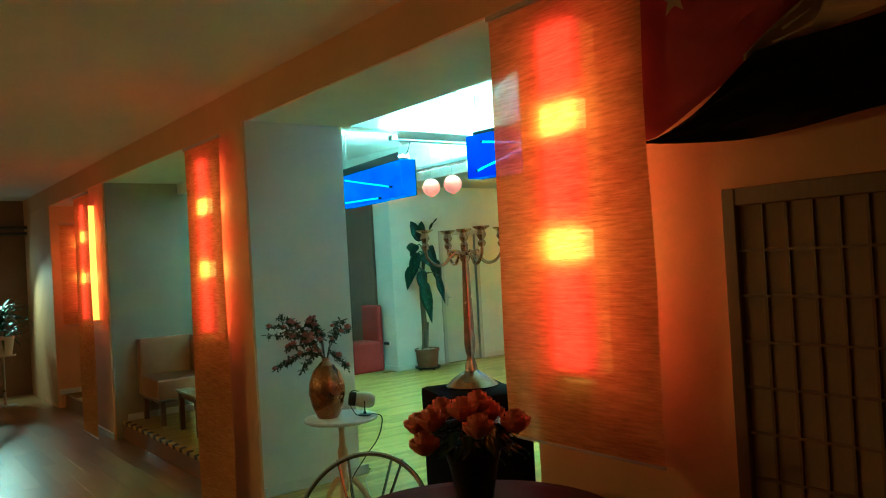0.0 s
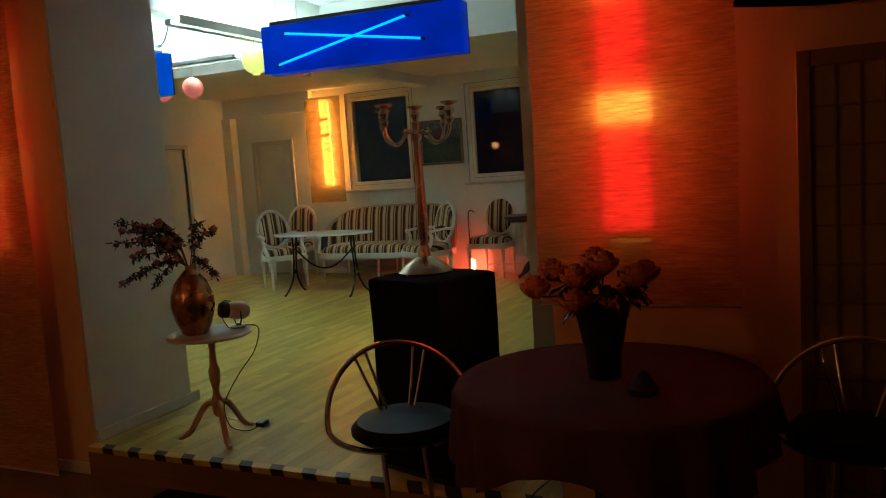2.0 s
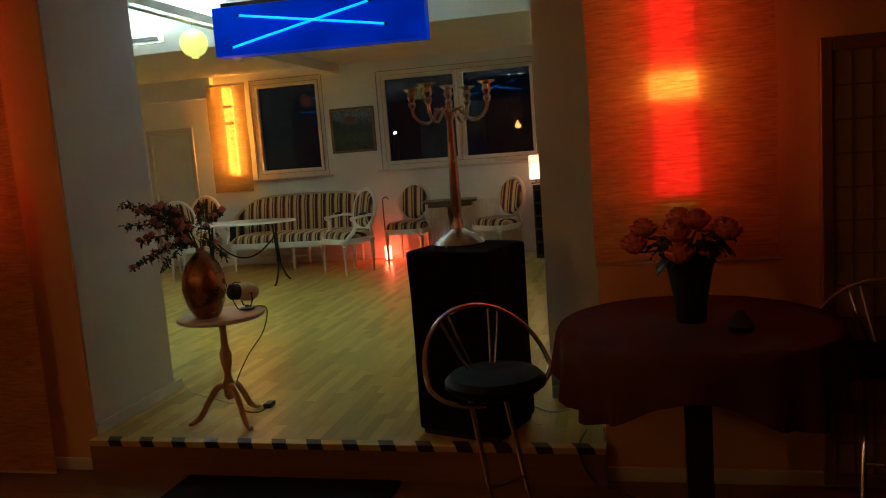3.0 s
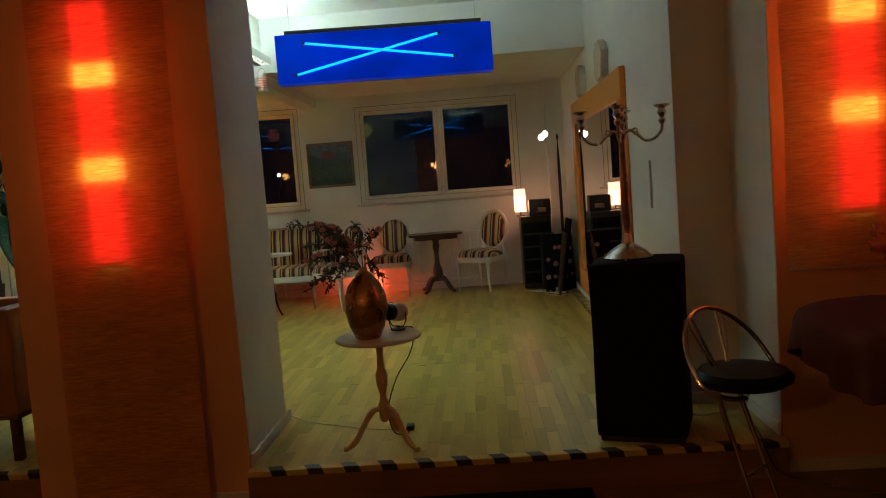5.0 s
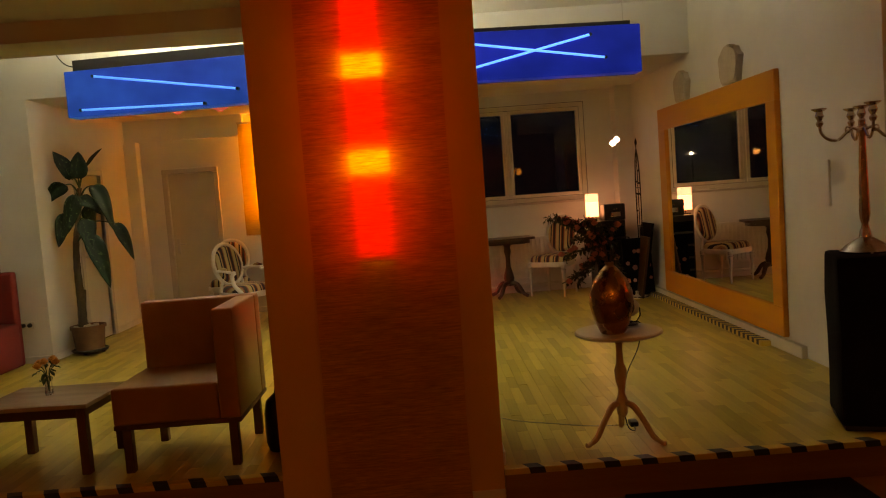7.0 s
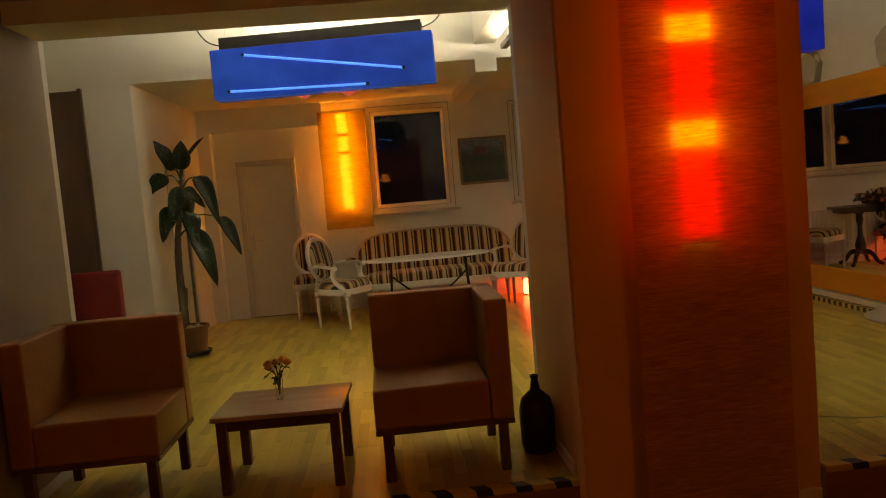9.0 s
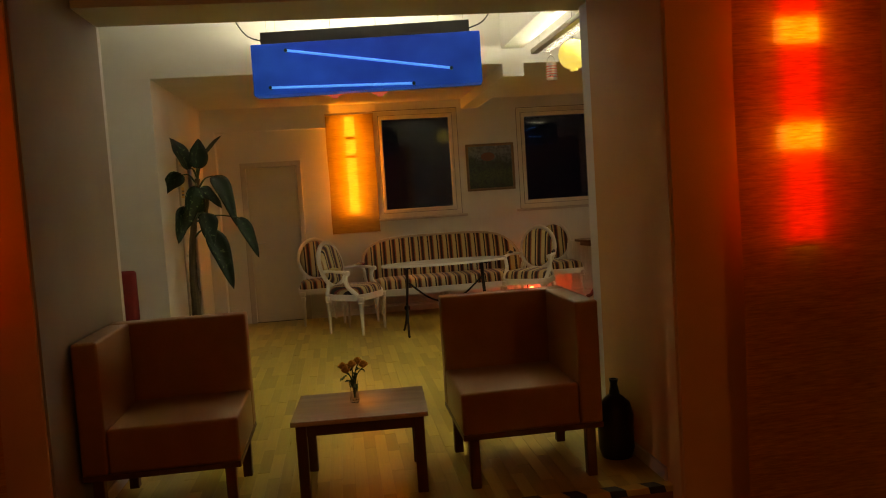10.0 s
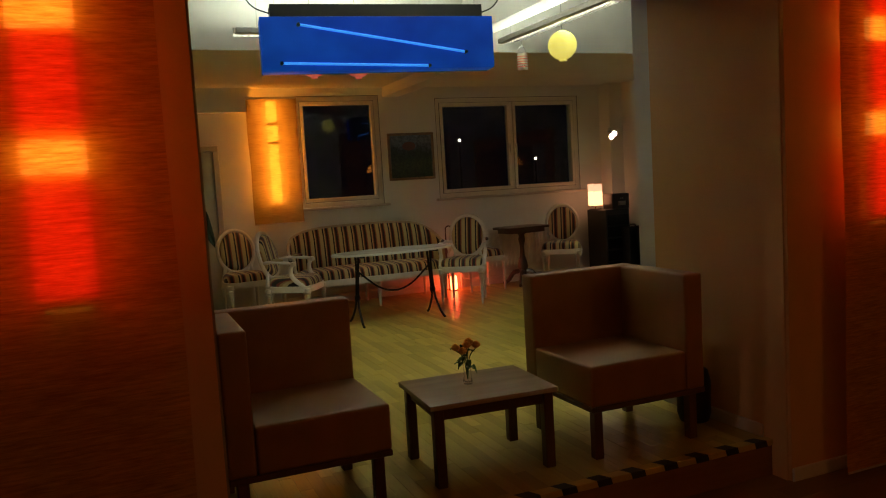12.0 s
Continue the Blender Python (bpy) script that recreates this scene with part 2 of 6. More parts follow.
def tube(bm, pts, radius, seg=8, closed=False):
    pts = [Vector(p) for p in pts]
    n = len(pts)
    rad = radius if isinstance(radius, (list, tuple)) else [radius] * n
    rings, side = [], None
    for i, p in enumerate(pts):
        if closed:
            d = pts[(i + 1) % n] - pts[i - 1]
        else:
            d = pts[min(i + 1, n - 1)] - pts[max(i - 1, 0)]
        d.normalize()
        if side is None:
            side = d.cross(Vector((0, 0, 1)) if abs(d.z) < 0.9 else Vector((1, 0, 0))).normalized()
        else:
            side = (side - d * side.dot(d)).normalized()
        up = d.cross(side)
        rings.append([bm.verts.new(p + rad[i] * (math.cos(2 * math.pi * k / seg) * side + math.sin(2 * math.pi * k / seg) * up)) for k in range(seg)])
    for i in range(n if closed else n - 1):
        a, b = rings[i], rings[(i + 1) % n]
        for k in range(seg):
            bm.faces.new((a[k], a[(k + 1) % seg], b[(k + 1) % seg], b[k]))
    if not closed:
        bm.faces.new(rings[0][::-1])
        bm.faces.new(rings[-1])
    return bm


def curve_pts(ctrl, steps=6):
    """Catmull-Rom through the control points."""
    c = [Vector(p) for p in ctrl]
    c = [2 * c[0] - c[1]] + c + [2 * c[-1] - c[-2]]
    out = []
    for i in range(1, len(c) - 2):
        p0, p1, p2, p3 = c[i - 1:i + 3]
        for s in range(steps):
            t = s / steps
            out.append(0.5 * (2 * p1 + (p2 - p0) * t + (2 * p0 - 5 * p1 + 4 * p2 - p3) * t * t + (3 * p1 - p0 - 3 * p2 + p3) * t ** 3))
    return out + [c[-2]]


def finish(bm, name, mat, smooth=35):
    bmesh.ops.recalc_face_normals(bm, faces=bm.faces)
    for f in bm.faces:
        f.smooth = smooth > 0
    for e in bm.edges:
        e.smooth = not (len(e.link_faces) == 2 and e.calc_face_angle(0) > radians(smooth))
    me = bpy.data.meshes.new(name)
    bm.to_mesh(me)
    bm.free()
    me.materials.append(mat)
    return me


def part(name, bm, mat, parent=None, label="", smooth=35):
    ob = new(name, finish(bm, name, mat, smooth))
    if parent:
        ob.parent = parent
    if label:
        tagged(ob, label)
    return ob


def thing(name, m=None, label="", category="", group="", kind=""):
    ob = new(name)
    ob.empty_display_size = 0.1
    if m is not None:
        ob.matrix_basis = m
    return tagged(ob, label, category, group, kind)


def solid(name, mat, boxes, label, category, bevel=0.0):
    """A piece of the setting out of one or several boxes."""
    bm = bmesh.new()
    for b in boxes:
        box(bm, *b, bevel=bevel)
    ob = new(name, finish(bm, name, mat, 30))
    return tagged(ob, label, category, kind="structure")


def slab(bm, outline, z0, z1):
    lo = [bm.verts.new((x, y, z0)) for x, y in outline]
    hi = [bm.verts.new((x, y, z1)) for x, y in outline]
    bm.faces.new(lo[::-1])
    bm.faces.new(hi)
    for i in range(len(lo)):
        j = (i + 1) % len(lo)
        bm.faces.new((lo[i], lo[j], hi[j], hi[i]))
    return bm


# ---- the setting ----
P1_Y, PA0, PA1, P3_Y = 2.42, 5.36, 6.57, 9.52      # edges of the openings along the corridor wall
PIER_X, STEP_X, NORTH_X, NORTH_Y = 2.15, 2.33, 6.40, 9.86
solid("floor", GAP, [(WALL_X + 0.02, P1_Y - 0.5, -0.16, ROOM_X, PA1, -0.012), (STEP_X + 0.02, PA1, -0.16, ROOM_X, 12.2, -0.012), (WALL_X - 0.06, P1_Y, -0.16, WALL_X + 0.02, PA0, -0.012), (STEP_X - 0.03, PA1, -0.16, STEP_X + 0.02, P3_Y, -0.012), (STEP_X - 0.03, 10.42, -0.16, 3.5, 12.6, -0.004)], "dark joints under the raised room's parquet", "floor")
solid("corridor_floor", GAP, [(-3.2, -4.0, -0.35, WALL_X + 0.3, 15.5, CORR_Z - 0.012)], "dark joints under the corridor's boards", "floor")
for x_, y0_, y1_, which in ((WALL_X - 0.06, P1_Y, PA0, "first"), (STEP_X - 0.03, PA1, P3_Y, "second"), (STEP_X - 0.03, 10.42, 12.6, "third")):
    solid("step_riser", RISER, [(x_ - 0.025, y0_, CORR_Z, x_, y1_, -0.004)], "varnished brown riser of the step in the %s opening" % which, "step")
F = 0.02      # depth of the orange-tinted plaster coat on the corridor side
solid("wall_1", WHITE_WALL, [(WALL_X + F, -4.0, CORR_Z, BACK_X - 0.2, P1_Y, SOFFIT_Z)], "white plaster wall beside the first opening", "wall")
solid("wall_2", WHITE_WALL, [(PIER_X + F, PA0, CORR_Z, BACK_X - 0.06, PA1, SOFFIT_Z), (BACK_X - 0.06, PA1 - 0.35, 0, 3.42, PA1, SOFFIT_Z)],
      "thick white plaster pier between the two openings", "wall")
solid("wall_3", WHITE_WALL, [(WALL_X + F, P3_Y, CORR_Z, 3.5, 10.42, SOFFIT_Z), (3.5, P3_Y, 0, 3.6, 12.6, UP_TOP), (WALL_X + F, 12.8, CORR_Z, 3.6, 15.5, SOFFIT_Z)], "white plaster wall past the second opening", "wall")
solid("wall_4", WHITE_WALL, [(WALL_X + F, -4.0, SOFFIT_Z, BACK_X, 15.5, CORR_TOP + 0.3), (BACK_X, PA1 - 0.35, 2.67, 3.5, 12.6, CORR_TOP + 0.3)],
      "plain white plaster lintel over the wide openings", "wall")
# coats coloured as if lamplit, the pier's white north jamb included
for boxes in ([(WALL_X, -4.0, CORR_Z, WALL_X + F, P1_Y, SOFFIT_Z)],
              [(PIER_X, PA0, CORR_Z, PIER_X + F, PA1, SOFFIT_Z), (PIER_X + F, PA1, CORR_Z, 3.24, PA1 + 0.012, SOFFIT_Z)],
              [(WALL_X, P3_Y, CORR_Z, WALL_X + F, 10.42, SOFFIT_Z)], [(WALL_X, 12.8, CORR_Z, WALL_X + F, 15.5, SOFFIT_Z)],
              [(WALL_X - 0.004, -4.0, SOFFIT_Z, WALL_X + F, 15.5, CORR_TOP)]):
    solid("wall_plaster", CORR_WALL, boxes, "plaster coat on the corridor side of the wall, tinted orange for lamplight", "wall")
# far jamb of the second opening, darkened by colour as if in shade
solid("wall_coat", SHADED_JAMB, [(WALL_X + F, P3_Y - 0.012, CORR_Z, 3.5, P3_Y, SOFFIT_Z)], "white plaster coat in the second opening, colour darkened for shade", "wall")
solid("wall_5", CORR_WALL, [(WALL_X, 12.6, CORR_Z, 3.6, 12.8, SOFFIT_Z)], "cross wall of the third bay at the corridor's far end, tinted orange for lamplight", "wall")
solid("wall_south", WHITE_WALL, [(2.87, 2.3, 0, ROOM_X + 0.3, 2.75, UP_TOP)], "plain white plaster wall behind the big mirror", "wall")
solid("pilaster", WHITE_WALL, [(8.86, 2.752, 0, ROOM_X, 2.98, LOW_TOP)], "white plaster pilaster in the room's corner", "wall")
solid("wall_north", WHITE_WALL, [(NORTH_X, NORTH_Y, 0, NORTH_X + 0.16, 12.2, LOW_TOP), (NORTH_X + 0.16, NORTH_Y, 0, 7.38, NORTH_Y + 0.17, LOW_TOP), (8.06, NORTH_Y, 0, ROOM_X, NORTH_Y + 0.17, LOW_TOP),
                                 (7.38, NORTH_Y, 2.10, 8.06, NORTH_Y + 0.17, LOW_TOP), (3.5, 12.0, 0, NORTH_X, 12.2, UP_TOP)], "white plaster wall with a projecting corner", "wall")
solid("door_pilaster", WHITE_WALL, [(8.97, 9.69, 0, ROOM_X - 0.001, NORTH_Y - 0.001, 2.53)], "white plaster pilaster between the two doors", "wall")
solid("bulkhead", WHITE_WALL, [(9.02, 8.2, 2.53, ROOM_X - 0.001, NORTH_Y - 0.001, LOW_TOP - 0.001)], "low white bulkhead over the door", "wall")
W1 = (6.49, 7.62, 1.28, 2.72)
W2 = (3.37, 5.66, 1.29, 2.67)
D2 = (8.66, 9.36, 0.0, 2.10)
wall_boxes, z_top = [], UP_TOP
prev = 2.3
for y0, y1, z0, z1 in (W2, W1, D2):
    wall_boxes.append((ROOM_X, prev, 0, ROOM_X + 0.3, y0, z_top))
    if z0 > 0:
        wall_boxes.append((ROOM_X, y0, 0, ROOM_X + 0.3, y1, z0))
    wall_boxes.append((ROOM_X, y0, z1, ROOM_X + 0.3, y1, z_top))
    prev = y1
wall_boxes.append((ROOM_X, prev, 0, ROOM_X + 0.3, 12.2, z_top))
solid("wall_east", WHITE_WALL, wall_boxes, "white plaster wall with two windows and a door", "wall")
solid("ceiling", CEILING, [(-3.2, -4.0, CORR_TOP, WALL_X, 15.5, CORR_TOP + 0.2), (BACK_X, 2.0, UP_TOP, 6.45, 12.2, UP_TOP + 0.2),
                           (6.4, 2.3, LOW_TOP, ROOM_X + 0.3, 12.2, UP_TOP + 0.2)], "matt white ceiling with a lower part towards the windows", "ceiling")
solid("ceiling_beam", CEILING, [(3.5, 6.2, 2.98, 6.4, 6.42, UP_TOP), (6.39, 6.2, 2.70, ROOM_X, 6.42, LOW_TOP + 0.02)], "white beam crossing the ceiling to the windows", "beam")
solid("wall_behind", surface("brown_plaster", (0.16, 0.10, 0.06), (0.24, 0.15, 0.09), 0.8, scale=2.2, relief=0.15), [(-3.4, -4.0, CORR_Z, -3.2, 15.5, CORR_TOP), (-3.2, -4.2, CORR_Z, WALL_X, -4.0, CORR_TOP), (-3.2, 14.7, CORR_Z, WALL_X, 14.9, CORR_TOP)],
      "plain plaster walls closing the corridor", "wall")
solid("baseboard", BASEBOARD, [
    (PIER_X + 0.02, PA0 - 0.016, 0, BACK_X + 0.016, PA0, 0.075), (STEP_X, PA1 + 0.012, 0, 3.2, PA1 + 0.028, 0.075), (STEP_X, P3_Y - 0.028, 0, 3.5, P3_Y - 0.012, 0.075),
    (2.2, P1_Y, 0, 2.85, P1_Y + 0.016, 0.075), (2.854, P1_Y + 0.016, 0, 2.87, 2.75, 0.075),
    (PIER_X - 0.016, PA0, CORR_Z, PIER_X, PA1, CORR_Z + 0.075), (WALL_X - 0.016, P3_Y, CORR_Z, WALL_X, 10.42, CORR_Z + 0.075), (WALL_X - 0.016, -4, CORR_Z, WALL_X, P1_Y, CORR_Z + 0.075),
    (ROOM_X - 0.016, 2.98, 0, ROOM_X, 8.58, 0.075), (NORTH_X - 0.016, NORTH_Y - 0.016, 0, NORTH_X, 10.31, 0.075), (NORTH_X, NORTH_Y - 0.016, 0, 7.30, NORTH_Y, 0.075), (8.14, NORTH_Y - 0.016, 0, 8.97, NORTH_Y, 0.075), (WALL_X + 0.02, 12.584, 0, 3.5, 12.6, 0.075)],
    "low painted baseboard along the walls", "baseboard", bevel=0.004)


# ---- windows and doors ----
# dark colour standing for the thin shadow line round the window frames
FRAME_SHADOW = surface("frame_shadow", (0.10, 0.08, 0.06), (0.18, 0.14, 0.11), 0.8, scale=14)


def window(name, spec, mullion=None, handle_y=None, label=""):
    y0, y1, z0, z1 = spec
    x = ROOM_X + 0.05
    w = thing(name, None, label, "window", kind="structure")
    bm = bmesh.new()
    t = 0.06
    for b in ((y0, y1, z1 - t, z1), (y0, y1, z0, z0 + t), (y0, y0 + t, z0 + t, z1 - t), (y1 - t, y1, z0 + t, z1 - t)):
        box(bm, x - 0.03, b[0], b[2], x + 0.04, b[1], b[3], 0.004)
    part("window_frame", bm, PVC, w)
    # flat strips on the wall face that draw the frame's shadow
    bm = bmesh.new()
    g = 0.006
    for b in ((y0 - g, y1 + g, z1, z1 + g), (y0 - g, y1 + g, z0 - g * 0.4, z0), (y0 - g, y0, z0, z1), (y1, y1 + g, z0, z1)):
        box(bm, ROOM_X - 0.002, b[0], b[2], ROOM_X + 0.006, b[1], b[3])
    part("joint", bm, FRAME_SHADOW, w, "dark strip drawn as the shadow line round the window frame")
    bm = bmesh.new()
    for b in ((y0 + t, y1 - t, z1 - t - 0.006, z1 - t), (y0 + t, y1 - t, z0 + t, z0 + t + 0.006), (y0 + t, y0 + t + 0.006, z0 + t, z1 - t), (y1 - t - 0.006, y1 - t, z0 + t, z1 - t)):
        box(bm, x - 0.034, b[0], b[2], x - 0.02, b[1], b[3])
    part("gasket", bm, BLACK_PLASTIC, w)
    bays = [(y0 + t, y1 - t)] if mullion is None else [(y0 + t, mullion - 0.02), (mullion + 0.02, y1 - t)]
    if mullion is not None:
        bm = bmesh.new()
        box(bm, x - 0.03, mullion - 0.02, z0 + t, x + 0.04, mullion + 0.02, z1 - t, 0.003)
        part("mullion", bm, PVC, w)
    for a, b in bays:
        bm = bmesh.new()
        s = 0.055
        for q in ((a, b, z1 - t - s, z1 - t), (a, b, z0 + t, z0 + t + s), (a, a + s, z0 + t + s, z1 - t - s), (b - s, b, z0 + t + s, z1 - t - s)):
            box(bm, x - 0.045, q[0] + 0.005, q[2] + 0.004 * (q[2] == z0 + t), x + 0.02, q[1] - 0.005, q[3] - 0.004 * (q[3] == z1 - t), 0.006)
        sash = part("sash", bm, PVC, w)
        bm = bmesh.new()
        box(bm, x - 0.006, a + s - 0.008, z0 + t + s - 0.008, x + 0.006, b - s + 0.008, z1 - t - s + 0.008)
        p = part("pane", bm, PANE, sash, "dark glass reflecting the lit room")
        p.visible_shadow = False
        hy = (a + 0.03) if handle_y == "low" or (mullion is not None and a > mullion) else (b - 0.03 if mullion is not None else a + 0.03)
        bm = bmesh.new()
        box(bm, x - 0.06, hy - 0.014, (z0 + z1) / 2 - 0.03, x - 0.045, hy + 0.014, (z0 + z1) / 2 + 0.03, 0.003)
        box(bm, x - 0.085, hy - 0.009, (z0 + z1) / 2 - 0.1, x - 0.065, hy + 0.009, (z0 + z1) / 2 + 0.01, 0.004)
        box(bm, x - 0.07, hy - 0.007, (z0 + z1) / 2 - 0.008, x - 0.05, hy + 0.007, (z0 + z1) / 2 + 0.008)
        part("handle", bm, STEEL, sash, "small metal turning handle")
    bm = bmesh.new()
    box(bm, ROOM_X - 0.075, y0 - 0.07, z0 - 0.035, ROOM_X + 0.03, y1 + 0.06, z0 - 0.001, 0.006)
    part("window_sill", bm, surface("sill_" + name, (0.45, 0.40, 0.36), (0.55, 0.5, 0.45), 0.4), w)
    return w


window("window_1", W1, None, None, "single-sash cream window, dark with night outside")
window("window_2", W2, 4.48, None, "wide two-sash cream window, dark with night outside")


def door(name, m, width, height, label):
    d = thing(name, m, label, "door", kind="structure")
    bm = bmesh.new()
    for b in ((-0.07, 0.0, 0, height), (width, width + 0.07, 0, height), (-0.07, width + 0.07, height, height + 0.07)):
        box(bm, -0.03, b[0], b[2], 0.12, b[1], b[3], 0.006)
    part("door_frame", bm, DOOR_TRIM, d)
    bm = bmesh.new()
    box(bm, 0.015, 0.004, 0.006, 0.055, width - 0.004, height - 0.004, 0.004)
    leaf = part("door_leaf", bm, DOOR_PAINT, d)
    bm = bmesh.new()
    box(bm, 0.003, width - 0.09, 0.92, 0.015, width - 0.05, 1.14, 0.003)
    tube(bm, [(0.012, width - 0.07, 1.06), (-0.03, width - 0.07, 1.06), (-0.045, width - 0.085, 1.06), (-0.045, width - 0.19, 1.06)], 0.009, 8)
    part("door_handle", bm, STEEL, leaf, "plain metal lever handle on a plate")
    return d


door("door_1", pose(ROOM_X, 8.69, 0), 0.65, 2.06, "closed cream flush door with a metal lever")
door("door_2", pose(7.38, NORTH_Y + 0.01, 0, 0, 0, 90) @ pose(0, -0.68, 0), 0.68, 2.06, "closed cream flush door behind the tall plant")
bm = bmesh.new()
box(bm, 7.54, 9.874, 1.70, 7.70, 9.882, 1.82)
sg = part("sign", bm, surface("yellow_sign", (0.55, 0.33, 0.04), (0.62, 0.4, 0.07), 0.5))
tagged(sg, "small yellow sign with dark bars on a door", "sign")
for k in range(2):
    bm = bmesh.new()
    box(bm, 7.56, 9.870, 1.725 + k * 0.04, 7.68, 9.874, 1.745 + k * 0.04)
    part("bar", bm, BLACK_PLASTIC, sg)


# ---- glowing lamps behind woven blinds ----
LAMP_SLIT = glow("lamp_slit", (1.0, 0.44, 0.05), 1.6)
def blind_lamp(name, m, width, height, fabric, label, red=True, strip=0.2, z_lo=1.23, z_hi=2.6, slots=((2.165, 2.28), (1.665, 1.785)), bottom=0.93, gap=0.1, shift=0.0):
    """Local x points into the wall, y along it; the wall stands at x = gap."""
    t = thing(name, m, label, "lamp", group="woven blind lamps")
    top = bottom + height
    bm = bmesh.new()
    ny, nz = 14, 40
    grid = []
    for j in range(nz + 1):
        v = j / nz
        row = []
        for i in range(ny + 1):
            u = i / ny
            x = 0.006 * math.sin(v * 7 + u * 2.2) + 0.004 * math.sin(u * 9) * (1 - v) - 0.012 * (1 - v) ** 2
            row.append(bm.verts.new((x, (u - 0.5) * width + 0.004 * math.sin(v * 11), bottom + v * height)))
        grid.append(row)
    for a, b in zip(grid, grid[1:]):
        for i in range(ny):
            bm.faces.new((a[i], a[i + 1], b[i + 1], b[i]))
    part("woven_blind", bm, fabric, t, "", 80)
    bm = bmesh.new()
    box(bm, -0.012, -width / 2 - 0.005, top - 0.012, 0.012, width / 2 + 0.005, top + 0.012, 0.004)
    part("top_rail", bm, LAMP_BODY, t)
    bm = bmesh.new()
    tube(bm, [(-0.012, -width / 2, bottom), (-0.012, width / 2, bottom)], 0.006, 8)
    part("bottom_rod", bm, LAMP_BODY, t)
    # housing with film windows
    h = strip / 2
    z_foot = z_lo - 0.03
    bm = bmesh.new()
    box(bm, 0.05, shift - h + 0.036, z_foot, gap - 0.002, shift + h - 0.036, z_hi, 0.003)
    house = part("lamp_housing", bm, LAMP_BODY, t)
    film = LAMP_RED if red else LAMP_FAR
    cuts = sorted(slots)
    z = z_lo
    for a, b in (*cuts, (z_hi, z_hi)):
        bm = bmesh.new()
        box(bm, 0.020, shift - h, z + 0.004, 0.049, shift + h, a - 0.004)
        part("film", bm, film, house, "red film lit from within" if red else "amber film lit from within")
        if b > a:
            bm = bmesh.new()
            box(bm, 0.018 if red else 0.021, shift - h - 0.006 * red, a, 0.049, shift + h + 0.006 * red, b)
            part("lamp_slot" if red else "lamp_band", bm, LAMP_YELLOW if red else LAMP_BODY, house, "bare bright slot of the lamp" if red else "dull band across the film")
        z = b
    if red:
        bm = bmesh.new()
        box(bm, 0.012, shift - h * 0.9, z_lo - 0.012, 0.049, shift + h * 0.8, z_lo + 0.002)
        part("lamp_lip", bm, BLACK_PLASTIC, house, "dark lip at the lamp's foot")
        bm = bmesh.new()
        box(bm, 0.04, shift - h * 0.8, z_lo - 0.052, 0.049, shift + h * 0.8, z_lo - 0.035)
        part("lamp_slot", bm, LAMP_SLIT, house, "thin bright slit at the lamp's foot")
    for s in (-1, 1):
        bm = bmesh.new()
        y = shift + s * (h - 0.034)
        box(bm, 0.052, min(y, y + s * 0.006), z_foot + 0.01, gap - 0.004, max(y, y + s * 0.006), z_hi - 0.01)
        part("side_film", bm, LAMP_SIDE if red else LAMP_FAR_SIDE, house, "orange film that lights the wall")
    return t


BL = "rust-brown woven blind glowing red over a wall lamp"
blind_lamp("blind_lamp", pose(2.02, 2.02, 0), 0.80, 1.78, BLIND, BL + ", beside the flag", gap=0.16, shift=0.025)
blind_lamp("blind_lamp", pose(2.035, 5.92, -0.01), 0.75, 2.88, BLIND, BL + ", nearly floor-length", bottom=-0.16, gap=0.115, shift=0.04)
blind_lamp("blind_lamp", pose(2.04, 10.01, -0.02), 0.74, 2.88, BLIND, BL + ", nearly floor-length", bottom=-0.16, gap=0.14)
blind_lamp("blind_lamp", pose(2.62, 12.48, 0, 0, 0, 90), 0.68, 1.5, BLIND, "rust-brown woven blind glowing red over a lamp, by the corridor end", gap=0.12, bottom=1.02, z_hi=2.45)
blind_lamp("blind_lamp", pose(8.985, 7.945, 0), 0.63, 1.58, BLIND_PALE, "straw-coloured woven blind glowing amber beside the window", red=False, strip=0.125, z_lo=1.38, z_hi=2.66,
           slots=((2.115, 2.15), (2.355, 2.39)), bottom=1.115, gap=0.145)


# ---- blue light boxes ----
def blue_acrylic(name, dark, light, strength):
    m, nt, bs, out = nodes_of(name)
    n = noise_tex(nt, coords(nt, (1, 1.3, 2)), 1.6, 2)
    nt.links.new(ramp(nt, n, [(0.3, dark), (0.7, light)]), bs.inputs["Emission Color"])
    bs.inputs["Base Color"].default_value = (0.005, 0.02, 0.3, 1)
    bs.inputs["Emission Strength"].default_value = strength
    bs.inputs["Roughness"].default_value = 0.4
    bs.inputs["Specular IOR Level"].default_value = 0.08
    return m


NEON_DIM = glow("dim_neon_tube", (0.02, 0.27, 1.0), 1.7)
ACRYLIC = blue_acrylic("blue_acrylic", (0.0, 0.016, 0.32), (0.0, 0.04, 0.70), 0.5)
ACRYLIC_PALE = blue_acrylic("mid_blue_acrylic", (0.0, 0.065, 0.42), (0.0, 0.15, 0.80), 0.52)


